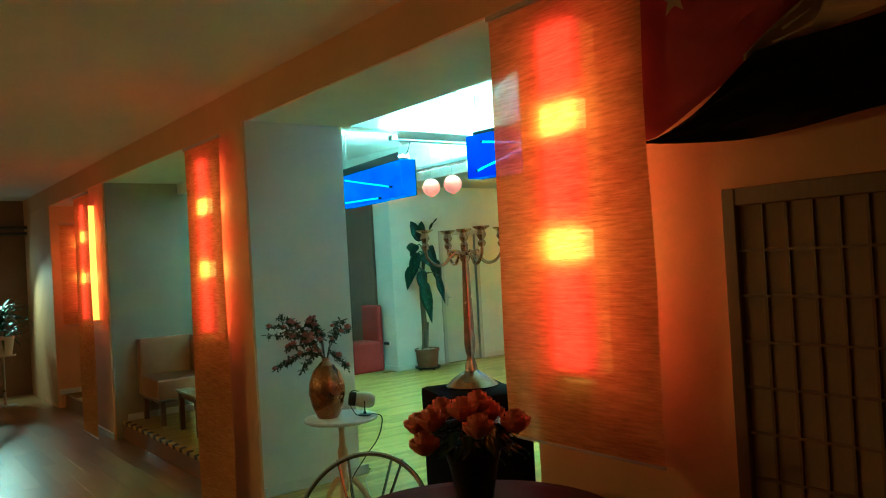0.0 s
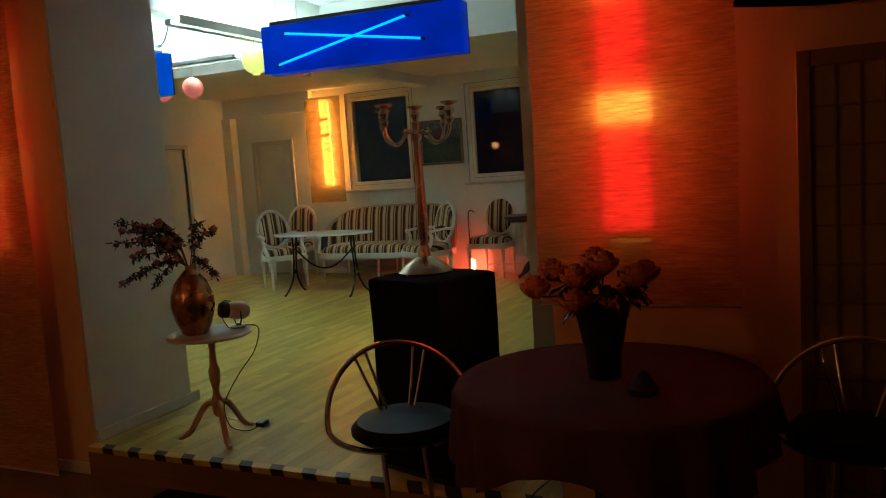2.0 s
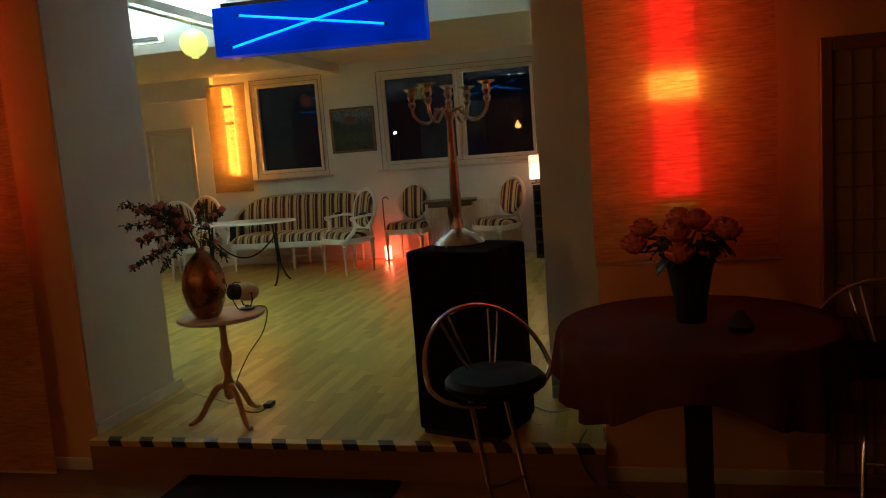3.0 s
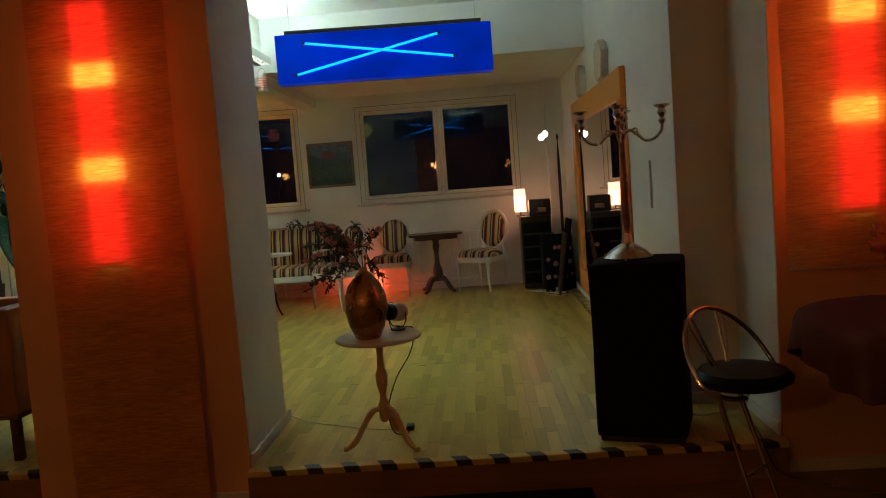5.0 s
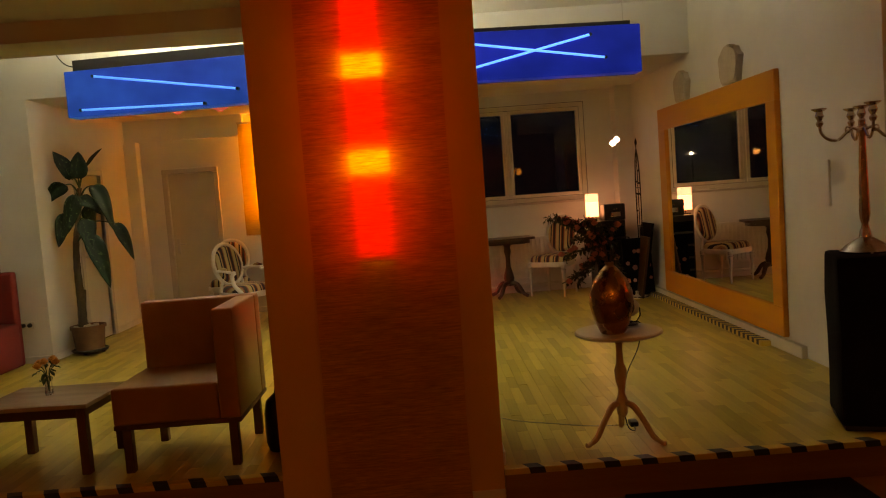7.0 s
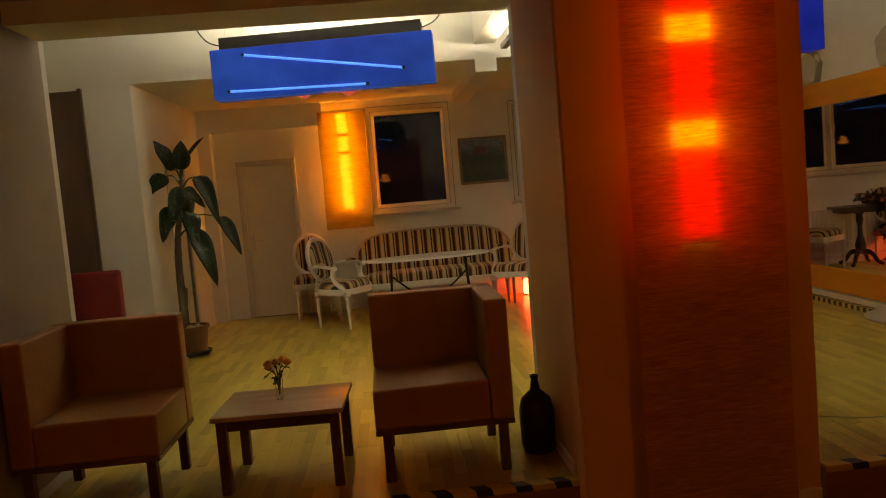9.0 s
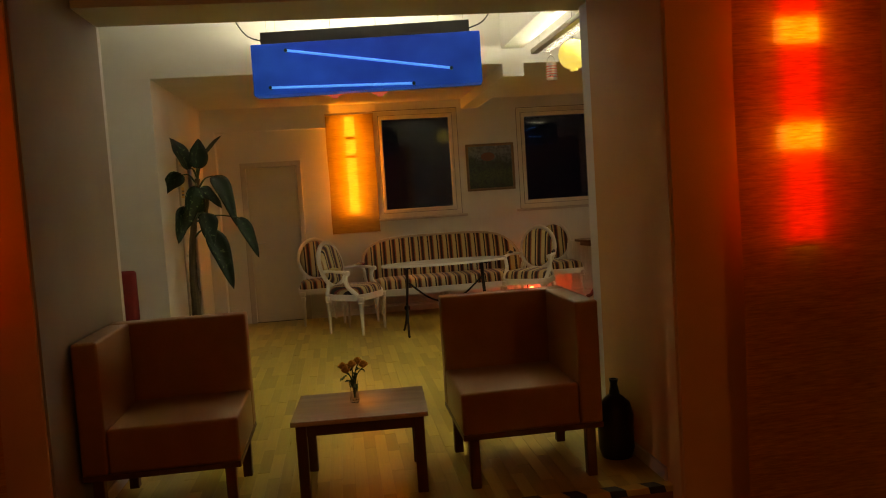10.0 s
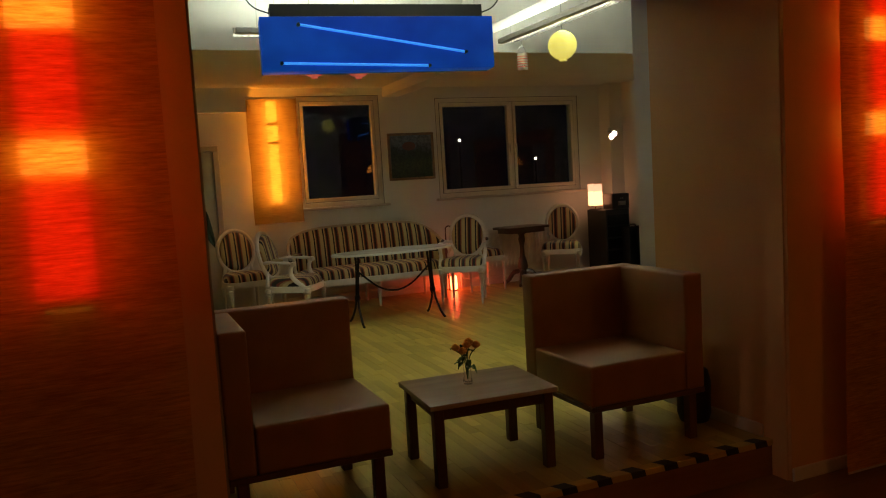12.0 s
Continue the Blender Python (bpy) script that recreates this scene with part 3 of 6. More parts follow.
def light_box(m, lines, label, acrylic, neon, lip, cables=True):
    b = thing("light_box", m, label, "light box", group="blue light boxes")
    bm = bmesh.new()
    box(bm, -0.02, -0.9, 0, 0.16, 0.9, 0.40, 0.012, 2)
    part("acrylic_box", bm, acrylic, b, "deep blue translucent acrylic box")
    bm = bmesh.new()
    box(bm, 0.162, -0.9, 0.0, 0.170, 0.9, 0.40, 0.002)
    part("back_plate", bm, BLACK_PLASTIC, b, "black plate behind the neon tubes")
    for (y0, z0), (y1, z1) in lines:
        bm = bmesh.new()
        tube(bm, [(-0.045, y0, z0), (-0.045, y1, z1)], 0.010, 8)
        n = part("neon_tube", bm, neon, b, "thin pale-blue neon tube")
        bm = bmesh.new()
        tube(bm, [(0.185, y0, z0), (0.185, y1, z1)], 0.010, 8)
        part("neon_tube", bm, NEON, b, "thin pale-blue neon tube")
        for y, z in ((y0, z0), (y1, z1)):
            bm = bmesh.new()
            lathe(bm, [(0, -0.02), (0.014, -0.02), (0.014, 0.03), (0, 0.03)], 10, m=pose(-0.035, y, z, 0, 90, 0))
            part("cap", bm, BLACK_PLASTIC, n)
    bm = bmesh.new()
    box(bm, 0.0, -0.82, 0.402, 0.13, 0.82, 0.41 if lip < 0.05 else 0.435, 0.002)
    tray = part("tray", bm, BLACK_PLASTIC, b, "dark tray with tubes shining up")
    for x in (-0.004, 0.13):
        bm = bmesh.new()
        box(bm, x, -0.82, 0.40, x + 0.004, 0.82, 0.402 + lip)
        part("lip", bm, BLACK_PLASTIC, tray)
    for x in (0.03, 0.1):
        bm = bmesh.new()
        zt = 0.425 if lip < 0.05 else 0.462
        tube(bm, [(x, -0.74, zt), (x, 0.74, zt)], 0.013, 8)
        part("fluorescent_tube", bm, TUBE_LOW if lip < 0.05 else TUBE, tray)
    for y in (-0.78, 0.78):
        bm = bmesh.new()
        tube(bm, [(0.06, y, 0.42), (0.06, y, UP_TOP - m.translation.z)], 0.003, 6)
        part("wire", bm, STEEL, b)
    for s in (-1, 1) if cables else ():
        bm = bmesh.new()
        tube(bm, curve_pts([(0.06, s * 0.8, 0.43), (0.06, s * 0.95, 0.5), (0.06, s * 1.05, 0.7), (0.06, s * 1.08, UP_TOP - m.translation.z)], 5), 0.006, 6)
        part("cable", bm, BLACK_PLASTIC, b)
    return b


light_box(pose(4.55, 4.675, 2.425, 0, 0, 4.5), [((0.66, 0.315), (-0.58, 0.13)), ((0.74, 0.06), (-0.46, 0.325))], "hanging blue light box with crossed neon tubes", ACRYLIC, NEON, 0.03, False)
light_box(pose(4.80, 7.86, 2.412, 0, 0, -7.3), [((0.62, 0.335), (-0.66, 0.12)), ((0.76, 0.055), (-0.36, 0.02))], "hanging blue light box with two slanting neon tubes", ACRYLIC_PALE, NEON_DIM, 0.09)

# ---- mirror on the side wall ----
mir = thing("wall_mirror", None, "large wall mirror in a broad orange wood frame", "mirror")
MX0, MX1, MZ0, MZ1, MW = 4.30, 7.5, 0.12, 2.33, 0.25
for nm, b in (("frame_rail", (MX0, MZ1 - MW, MX1, MZ1)), ("frame_rail", (MX0, MZ0, MX1, MZ0 + MW)), ("frame_stile", (MX0, MZ0 + MW, MX0 + MW * 0.72, MZ1 - MW)), ("frame_stile", (MX1 - MW, MZ0 + MW, MX1, MZ1 - MW))):
    bm = bmesh.new()
    box(bm, b[0], 2.752, b[1], b[2], 2.80, b[3], 0.005)
    part(nm, bm, FRAME_WOOD, mir)
bm = bmesh.new()
box(bm, MX0 + 0.15, 2.755, MZ0 + 0.2, MX1 - 0.2, 2.775, MZ1 - 0.2)
part("mirror_glass", bm, MIRROR, mir)


# ---- furniture: medallion chairs, settee, tables ----
def oval_ring(bm, cx, cz, ry, rz, x0, tilt, r, seg=36):
    pts = [(x0 - tilt * (rz * math.sin(2 * math.pi * i / seg) + cz - 0.5), cx + ry * math.cos(2 * math.pi * i / seg), cz + rz * math.sin(2 * math.pi * i / seg)) for i in range(seg)]
    return tube(bm, pts, r, 8, True)


def pillow(bm, outline, z0, crown, rings=5, m=None):
    """A padded cushion over an outline in x and y."""
    n = len(outline)
    cx, cy = sum(p[0] for p in outline) / n, sum(p[1] for p in outline) / n
    layers = [[bm.verts.new((x, y, z0)) for x, y in outline]]
    for k in range(1, rings + 1):
        a = k / rings * math.pi / 2
        f, h = 1 - (1 - math.cos(a)) * 0.22 if k < rings else 0.72, math.sin(a) * crown
        layers.append([bm.verts.new((cx + (x - cx) * f, cy + (y - cy) * f, z0 + h)) for x, y in outline])
    for a, b in zip(layers, layers[1:]):
        for i in range(n):
            bm.faces.new((a[i], a[(i + 1) % n], b[(i + 1) % n], b[i]))
    top = bm.verts.new((cx, cy, z0 + crown * 1.06))
    for i in range(n):
        bm.faces.new((layers[-1][i], layers[-1][(i + 1) % n], top))
    bm.faces.new(layers[0][::-1])
    if m is not None:
        bmesh.ops.transform(bm, matrix=m, verts=[v for l in layers for v in l] + [top])
    return bm


def seat_outline(d=0.25, w=0.25, n=28):
    out = []
    for i in range(n):
        a = 2 * math.pi * i / n
        c, s = math.cos(a), math.sin(a)
        x, y = d * math.copysign(abs(c) ** 0.55, c), w * math.copysign(abs(s) ** 0.55, s)
        out.append((x, y * (1 + 0.16 * x / d)))
    return out


def turned_leg(bm, x, y, h, r=0.026):
    return lathe(bm, [(0, 0), (r * 0.45, 0), (r * 0.5, 0.02), (r * 0.95, h * 0.78), (r * 1.25, h * 0.84), (r * 0.8, h * 0.87), (r * 1.35, h * 0.9), (r * 1.35, h), (0, h)], 12, x, y)


def medallion_chair(name, m, arms, label):
    c = thing(name, m, label, "armchair" if arms else "chair", group="striped medallion chairs")
    for x in (-0.22, 0.23):
        for y in (-0.22, 0.22):
            bm = bmesh.new()
            turned_leg(bm, x, y * (1.08 if x > 0 else 0.9), 0.42)
            part("leg", bm, WHITE_LACQUER, c)
    bm = bmesh.new()
    slab(bm, seat_outline(0.275, 0.265), 0.385, 0.45)
    part("seat_frame", bm, WHITE_LACQUER, c)
    bm = bmesh.new()
    pillow(bm, seat_outline(0.262, 0.252), 0.45, 0.085)
    part("seat", bm, STRIPES, c, "cushioned seat in striped cloth")
    bm = bmesh.new()
    oval_ring(bm, 0, 0.765, 0.215, 0.25, -0.235, 0.22, 0.024)
    for s in (-1, 1):
        tube(bm, [(-0.23, s * 0.2, 0.44), (-0.235, s * 0.17, 0.52), (-0.24, s * 0.15, 0.60)], [0.022, 0.02, 0.018], 8)
    part("back_frame", bm, WHITE_LACQUER, c)
    bm = bmesh.new()
    ov = [(0.232 * math.sin(2 * math.pi * i / 32), 0.198 * math.cos(2 * math.pi * i / 32)) for i in range(32)]
    tilt_m = Matrix.Translation((-0.268 - 0.04, 0, 0.765)) @ Matrix.Rotation(radians(90 - 12.4), 4, "Y")
    pillow(bm, [(-a, b) for a, b in ov], 0.015, 0.05, m=Matrix.Translation((0.0, 0, 0)) @ tilt_m)
    pillow(bm, [(a, b) for a, b in ov], -0.0, 0.03, m=tilt_m @ Matrix.Rotation(math.pi, 4, "Y"))
    part("backrest", bm, STRIPES, c, "oval padded back in striped cloth")
    if arms:
        for s in (-1, 1):
            bm = bmesh.new()
            tube(bm, curve_pts([(-0.25, s * 0.2, 0.70), (-0.12, s * 0.27, 0.715), (0.04, s * 0.285, 0.70), (0.10, s * 0.28, 0.685)], 5), 0.018, 8)
            tube(bm, curve_pts([(0.10, s * 0.28, 0.685), (0.075, s * 0.275, 0.63), (0.09, s * 0.265, 0.54), (0.20, s * 0.255, 0.44)], 5), [0.022] * 8 + [0.024] * 8, 8)
            lathe(bm, [(0, -0.028), (0.026, -0.02), (0.03, 0), (0.026, 0.02), (0, 0.028)], 10, 0.11, s * 0.28, 0.687)
            arm = part("arm", bm, WHITE_LACQUER, c)
            bm = bmesh.new()
            tube(bm, [(-0.13, s * 0.268, 0.728), (-0.07, s * 0.276, 0.738), (0.0, s * 0.283, 0.732)], [0.012, 0.022, 0.012], 8)
            part("arm_pad", bm, STRIPES, arm)
    return c


def facing(x, y, dx, dy, s=1.05):
    return pose(x, y, 0, 0, 0, math.degrees(math.atan2(dy, dx))) @ Matrix.Scale(s, 4)


medallion_chair("armchair", facing(7.82, 8.05, -0.55, -0.83), True, "white oval-backed armchair in striped cloth by the oval table")
medallion_chair("armchair", facing(7.98, 5.86, -0.82, 0.57), True, "white oval-backed armchair in striped cloth facing the settee's end")
medallion_chair("chair", facing(8.74, 8.47, -1, -0.15), False, "white oval-backed chair in striped cloth under the lit blind")
medallion_chair("chair", facing(8.80, 5.25, -1, 0.05), False, "white oval-backed chair in striped cloth beside the dark table")
medallion_chair("chair", facing(8.72, 3.98, -0.82, 0.57), False, "white oval-backed chair in striped cloth turned towards the dark table")


def settee(m):
    s = thing("settee", m, "white-framed settee with a curved striped back under the window", "sofa")
    L, D = 1.0, 0.34
    for x in (-0.27, 0.27):
        for y in (-0.88, 0, 0.88):
            bm = bmesh.new()
            turned_leg(bm, x, y * (1.0 if x > 0 else 0.92), 0.34, 0.028)
            part("leg", bm, WHITE_LACQUER, s)
    out = [(D * math.copysign(abs(math.cos(a)) ** 0.4, math.cos(a)), L * math.copysign(abs(math.sin(a)) ** 0.4, math.sin(a))) for a in [2 * math.pi * i / 48 for i in range(48)]]
    bm = bmesh.new()
    slab(bm, out, 0.31, 0.385)
    part("seat_frame", bm, WHITE_LACQUER, s)
    bm = bmesh.new()
    pillow(bm, [(x * 0.96, y * 0.97) for x, y in out], 0.385, 0.11)
    part("seat", bm, STRIPES, s, "long cushioned seat in striped cloth")
    # back: a padded sheet that bends round at both ends, its top edge arched
    def back_at(u):
        a = u * math.pi / 2 * 0.98
        y = 1.02 * math.copysign(abs(math.sin(a)) ** 0.62, u)
        x = -0.30 + 0.5 * max(0, abs(u) - 0.62) / 0.38 * (abs(u) - 0.3)
        z = 0.98 - 0.33 * abs(u) ** 2.4
        return x, y, z
    n = 48
    bm = bmesh.new()
    cols = []
    for i in range(n + 1):
        x, y, z = back_at(-1 + 2 * i / n)
        col = []
        for h, off in ((0.40, 0.045), (0.52, 0.06), (0.70, 0.05), (0.88, 0.035), (1.0, 0.0)):
            zz = 0.40 + (z - 0.40) * (h - 0.40) / 0.6
            col.append(bm.verts.new((x + off - 0.10 * (zz - 0.4), y, zz)))
        for h, off in ((1.0, -0.05), (0.7, -0.06), (0.40, -0.06)):
            zz = 0.40 + (z - 0.40) * (h - 0.40) / 0.6
            col.append(bm.verts.new((x + off - 0.10 * (zz - 0.4), y, zz)))
        cols.append(col)
    for a, b in zip(cols, cols[1:]):
        for k in range(8):
            bm.faces.new((a[k], a[(k + 1) % 8], b[(k + 1) % 8], b[k]))
    bm.faces.new(cols[0])
    bm.faces.new(cols[-1][::-1])
    part("backrest", bm, STRIPES, s, "curved padded back in striped cloth", 50)
    bm = bmesh.new()
    rim = []
    for i in range(n + 1):
        x, y, z = back_at(-1 + 2 * i / n)
        rim.append((x - 0.025 - 0.10 * (z - 0.4), y, z + 0.008))
    tube(bm, rim, 0.02, 8)
    part("back_rail", bm, surface("settee_rail", (0.33, 0.26, 0.19), (0.45, 0.37, 0.28), 0.4), s)
    for sg_ in (-1, 1):
        bm = bmesh.new()
        x, y, z = back_at(sg_)
        tube(bm, curve_pts([(x - 0.05, y, z), (x + 0.10, y * 1.0, z + 0.02), (x + 0.16, y * 0.99, z - 0.03), (x + 0.10, y * 0.98, z - 0.12), (0.27, y * 0.95, 0.38)], 5), 0.02, 8)
        part("arm", bm, WHITE_LACQUER, s)
    return s


settee(facing(8.70, 6.86, -1, 0.0, 1.03))


def oval_table():
    t = thing("oval_table", pose(7.32, 7.02, 0, 0, 0, 2), "long oval marble-topped table on a black iron trestle", "table")
    bm = bmesh.new()
    ring = [(0.31 * math.cos(2 * math.pi * i / 48), 0.72 * math.sin(2 * math.pi * i / 48)) for i in range(48)]
    slab(bm, ring, 0.775, 0.80)
    bmesh.ops.bevel(bm, geom=[e for e in bm.edges if abs(e.verts[0].co.z - e.verts[1].co.z) < 1e-5], offset=0.005, segments=2, affect="EDGES")
    part("tabletop", bm, surface("white_marble", (0.62, 0.61, 0.58), (0.76, 0.75, 0.72), 0.2, scale=4, relief=0.02), t, "white marble top")
    for s in (-1, 1):
        for q in (-1, 1):
            bm = bmesh.new()
            tube(bm, curve_pts([(q * 0.05, s * 0.43, 0.77), (q * 0.03, s * 0.44, 0.55), (q * 0.04, s * 0.46, 0.25), (q * 0.13, s * 0.47, 0.10), (q * 0.22, s * 0.48, 0.02), (q * 0.25, s * 0.48, 0.012)], 5), 0.013, 8)
            part("leg", bm, IRON, t)
        bm = bmesh.new()
        box(bm, -0.22, s * 0.44 - 0.02, 0.755, 0.22, s * 0.44 + 0.02, 0.775, 0.003)
        part("bracket", bm, IRON, t)
        bm = bmesh.new()
        lathe(bm, [(0, -0.03), (0.03, -0.025), (0.035, 0), (0.03, 0.025), (0, 0.03)], 12, 0, s * 0.455, 0.3)
        part("boss", bm, IRON, t)
    bm = bmesh.new()
    tube(bm, curve_pts([(0, -0.44, 0.60), (0, -0.2, 0.40), (0, 0, 0.34), (0, 0.2, 0.40), (0, 0.44, 0.60)], 6), 0.011, 8)
    part("stretcher", bm, IRON, t)


oval_table()


def dark_table():
    t = thing("pedestal_table", pose(8.74, 4.62, 0, 0, 0, 8), "dark wooden pedestal table with a shaped top between two chairs", "table")
    bm = bmesh.new()
    o = [(0.25 * math.copysign(abs(math.cos(a)) ** 0.35, math.cos(a)), 0.37 * math.copysign(abs(math.sin(a)) ** 0.35, math.sin(a))) for a in [2 * math.pi * i / 40 for i in range(40)]]
    slab(bm, o, 0.80, 0.83)
    slab(bm, [(x * 0.82, y * 0.82) for x, y in o], 0.745, 0.80)
    part("tabletop", bm, DARK_WOOD, t)
    bm = bmesh.new()
    lathe(bm, [(0, 0.16), (0.05, 0.16), (0.06, 0.2), (0.075, 0.27), (0.06, 0.34), (0.035, 0.42), (0.03, 0.55), (0.05, 0.64), (0.04, 0.7), (0.07, 0.745), (0, 0.745)], 18)
    part("column", bm, DARK_WOOD, t)
    for k in range(4):
        a = radians(45 + 90 * k)
        bm = bmesh.new()
        tube(bm, curve_pts([(0.04 * math.cos(a), 0.04 * math.sin(a), 0.2), (0.14 * math.cos(a), 0.14 * math.sin(a), 0.17), (0.22 * math.cos(a), 0.22 * math.sin(a), 0.06), (0.29 * math.cos(a), 0.29 * math.sin(a), 0.025)], 5),
             [0.035] * 5 + [0.03] * 5 + [0.025] * 6, 8)
        part("foot", bm, DARK_WOOD, t)


dark_table()


# ---- lounge chairs and coffee table in the second opening ----
def lounge_chair(m, label):
    """Corner chair: back along local +x, arm along local -y; the seat opens to -x and +y."""
    c = thing("lounge_chair", m, label, "armchair", group="tan leather lounge chairs")
    W, D, H = 0.75, 0.72, 0.95
    for x in (0.06, D - 0.06):
        for y in (0.06, W - 0.06):
            bm = bmesh.new()
            box(bm, x - 0.026, y - 0.026, 0, x + 0.026, y + 0.026, 0.275, 0.004)
            part("leg", bm, LEG_WOOD, c)
    bm = bmesh.new()
    box(bm, 0.0, 0.0, 0.27, D, W, 0.30, 0.004)
    part("base", bm, LEG_WOOD, c)
    bm = bmesh.new()
    box(bm, 0.0, 0.125, 0.298, D - 0.125, W, 0.52, 0.018, 3)
    part("seat", bm, LEATHER, c)
    bm = bmesh.new()
    box(bm, D - 0.122, 0.0, 0.298, D, W, H, 0.016, 3)
    part("backrest", bm, LEATHER, c)
    bm = bmesh.new()
    box(bm, 0.0, 0.0, 0.298, D - 0.124, 0.122, H, 0.016, 3)
    part("armrest", bm, LEATHER, c)
    return c


lounge_chair(pose(2.48, 6.86, 0), "tan leather corner lounge chair with one high arm")
lc = lounge_chair(pose(2.46, 8.73, 0), "tan leather corner lounge chair, arm against the wall")
for ch in lc.children:
    if ch.name.split(".")[0] in ("seat", "armrest"):
        ch.matrix_basis = Matrix.Translation((0, 0.75, 0)) @ Matrix.Diagonal((1, -1, 1, 1))


def coffee_table():
    t = thing("coffee_table", pose(2.83, 8.12, 0, 0, 0, -3), "low coffee table with a pale top on dark square legs", "table")
    bm = bmesh.new()
    box(bm, -0.28, -0.355, 0.408, 0.28, 0.355, 0.435, 0.005, 2)
    part("tabletop", bm, TABLE_TOP, t)
    bm = bmesh.new()
    for b in ((-0.24, -0.31, 0.24, -0.29), (-0.24, 0.29, 0.24, 0.31), (-0.24, -0.29, -0.22, 0.29), (0.22, -0.29, 0.24, 0.29)):
        box(bm, b[0], b[1], 0.345, b[2], b[3], 0.408)
    part("apron", bm, LEG_WOOD, t)
    for x in (-0.235, 0.235):
        for y in (-0.305, 0.305):
            bm = bmesh.new()
            box(bm, x - 0.027, y - 0.027, 0, x + 0.027, y + 0.027, 0.408, 0.004)
            part("leg", bm, LEG_WOOD, t)


coffee_table()


# ---- first opening: covered loudspeaker, candelabra, small table, vase, lamp ----
spk = thing("loudspeaker", pose(2.39, 3.11, 0, 0, 0, -18), "tall loudspeaker under a black cloth, carrying a candelabra", "loudspeaker")
bm = bmesh.new()
box(bm, -0.205, -0.23, 0.0, 0.205, 0.23, 0.985, 0.02, 2)
part("cabinet", bm, BLACK_PLASTIC, spk)
bm = bmesh.new()
box(bm, -0.22, -0.245, 0.03, 0.22, 0.245, 1.005, 0.03, 2)
bmesh.ops.subdivide_edges(bm, edges=bm.edges[:], cuts=3, use_grid_fill=True)
for v in bm.verts:
    n = noise.noise(v.co * 6)
    v.co.x += 0.010 * n
    v.co.y += 0.010 * noise.noise(v.co * 6 + Vector((5, 3, 1)))
    if v.co.z > 0.9:
        v.co.z += 0.006 * n
part("cover", bm, BLACK_CLOTH, spk, "black cloth cover with soft folds")


def candelabra():
    c = thing("candelabra", pose(2.415, 3.155, 1.008, 0, 0, -15), "tall five-armed silver candelabra without candles", "candelabra")
    bm = bmesh.new()
    lathe(bm, [(0, 0), (0.135, 0), (0.14, 0.008), (0.125, 0.02), (0.10, 0.045), (0.06, 0.07), (0.035, 0.085), (0.03, 0.12), (0.022, 0.14), (0, 0.14)], 28)
    part("base", bm, SILVER, c)
    bm = bmesh.new()
    lathe(bm, [(0, 0.13), (0.024, 0.135), (0.018, 0.16), (0.026, 0.185), (0.03, 0.22), (0.022, 0.52), (0.018, 0.66), (0.028, 0.68), (0.03, 0.70), (0.018, 0.72), (0.02, 0.745), (0, 0.75)], 18, wobble=lambda a, h: 1 + (0.05 * math.cos(8 * a) if 0.2 < h < 0.6 else 0))
    part("stem", bm, SILVER, c)

    def cup(x, y, z):
        b = bmesh.new()
        lathe(b, [(0, 0), (0.014, 0), (0.022, 0.02), (0.012, 0.035), (0.026, 0.06), (0.02, 0.075), (0.018, 0.085), (0.042, 0.098), (0.044, 0.104), (0.016, 0.1), (0.014, 0.07), (0, 0.07)], 16, x, y, z)
        return b
    part("cup", cup(0, 0, 0.735), SILVER, c)
    for k in range(4):
        a = radians(90 * k)
        ca, sa = math.cos(a), math.sin(a)
        bm = bmesh.new()
        pts = curve_pts([(r * ca, r * sa, z) for r, z in ((0.015, 0.70), (0.05, 0.715), (0.085, 0.69), (0.125, 0.655), (0.175, 0.66), (0.215, 0.70), (0.222, 0.75))], 5)
        tube(bm, pts, 0.0085, 8)
        tube(bm, curve_pts([(r * ca, r * sa, z) for r, z in ((0.05, 0.715), (0.08, 0.725), (0.085, 0.70), (0.065, 0.692))], 4), 0.005, 6)
        arm = part("arm", bm, SILVER, c)
        part("cup", cup(0.222 * ca, 0.222 * sa, 0.738), SILVER, arm)


candelabra()


def tripod_table():
    t = thing("tripod_table", pose(2.43, 4.62, 0), "small round tripod table in worn pale paint", "table")
    bm = bmesh.new()
    lathe(bm, [(0, 0.625), (0.235, 0.63), (0.25, 0.638), (0.252, 0.648), (0.244, 0.655), (0, 0.655)], 40)
    part("tabletop", bm, surface("table_paint", (0.52, 0.45, 0.38), (0.66, 0.58, 0.5), 0.4, scale=7), t)
    bm = bmesh.new()
    lathe(bm, [(0, 0.14), (0.018, 0.14), (0.03, 0.16), (0.034, 0.24), (0.022, 0.27), (0.018, 0.3), (0.032, 0.36), (0.036, 0.42), (0.022, 0.46), (0.018, 0.54), (0.024, 0.6), (0.05, 0.626), (0, 0.626)], 18)
    part("column", bm, PALE_WOOD, t)
    for ang in (110, 232, 350):
        a = radians(ang)
        bm = bmesh.new()
        tube(bm, curve_pts([(r * math.cos(a), r * math.sin(a), z) for r, z in ((0.015, 0.225), (0.07, 0.21), (0.13, 0.13), (0.18, 0.05), (0.235, 0.013), (0.255, 0.013))], 5), [0.02] * 8 + [0.018] * 10 + [0.014] * 8, 8)
        part("leg", bm, PALE_WOOD, t)


tripod_table()

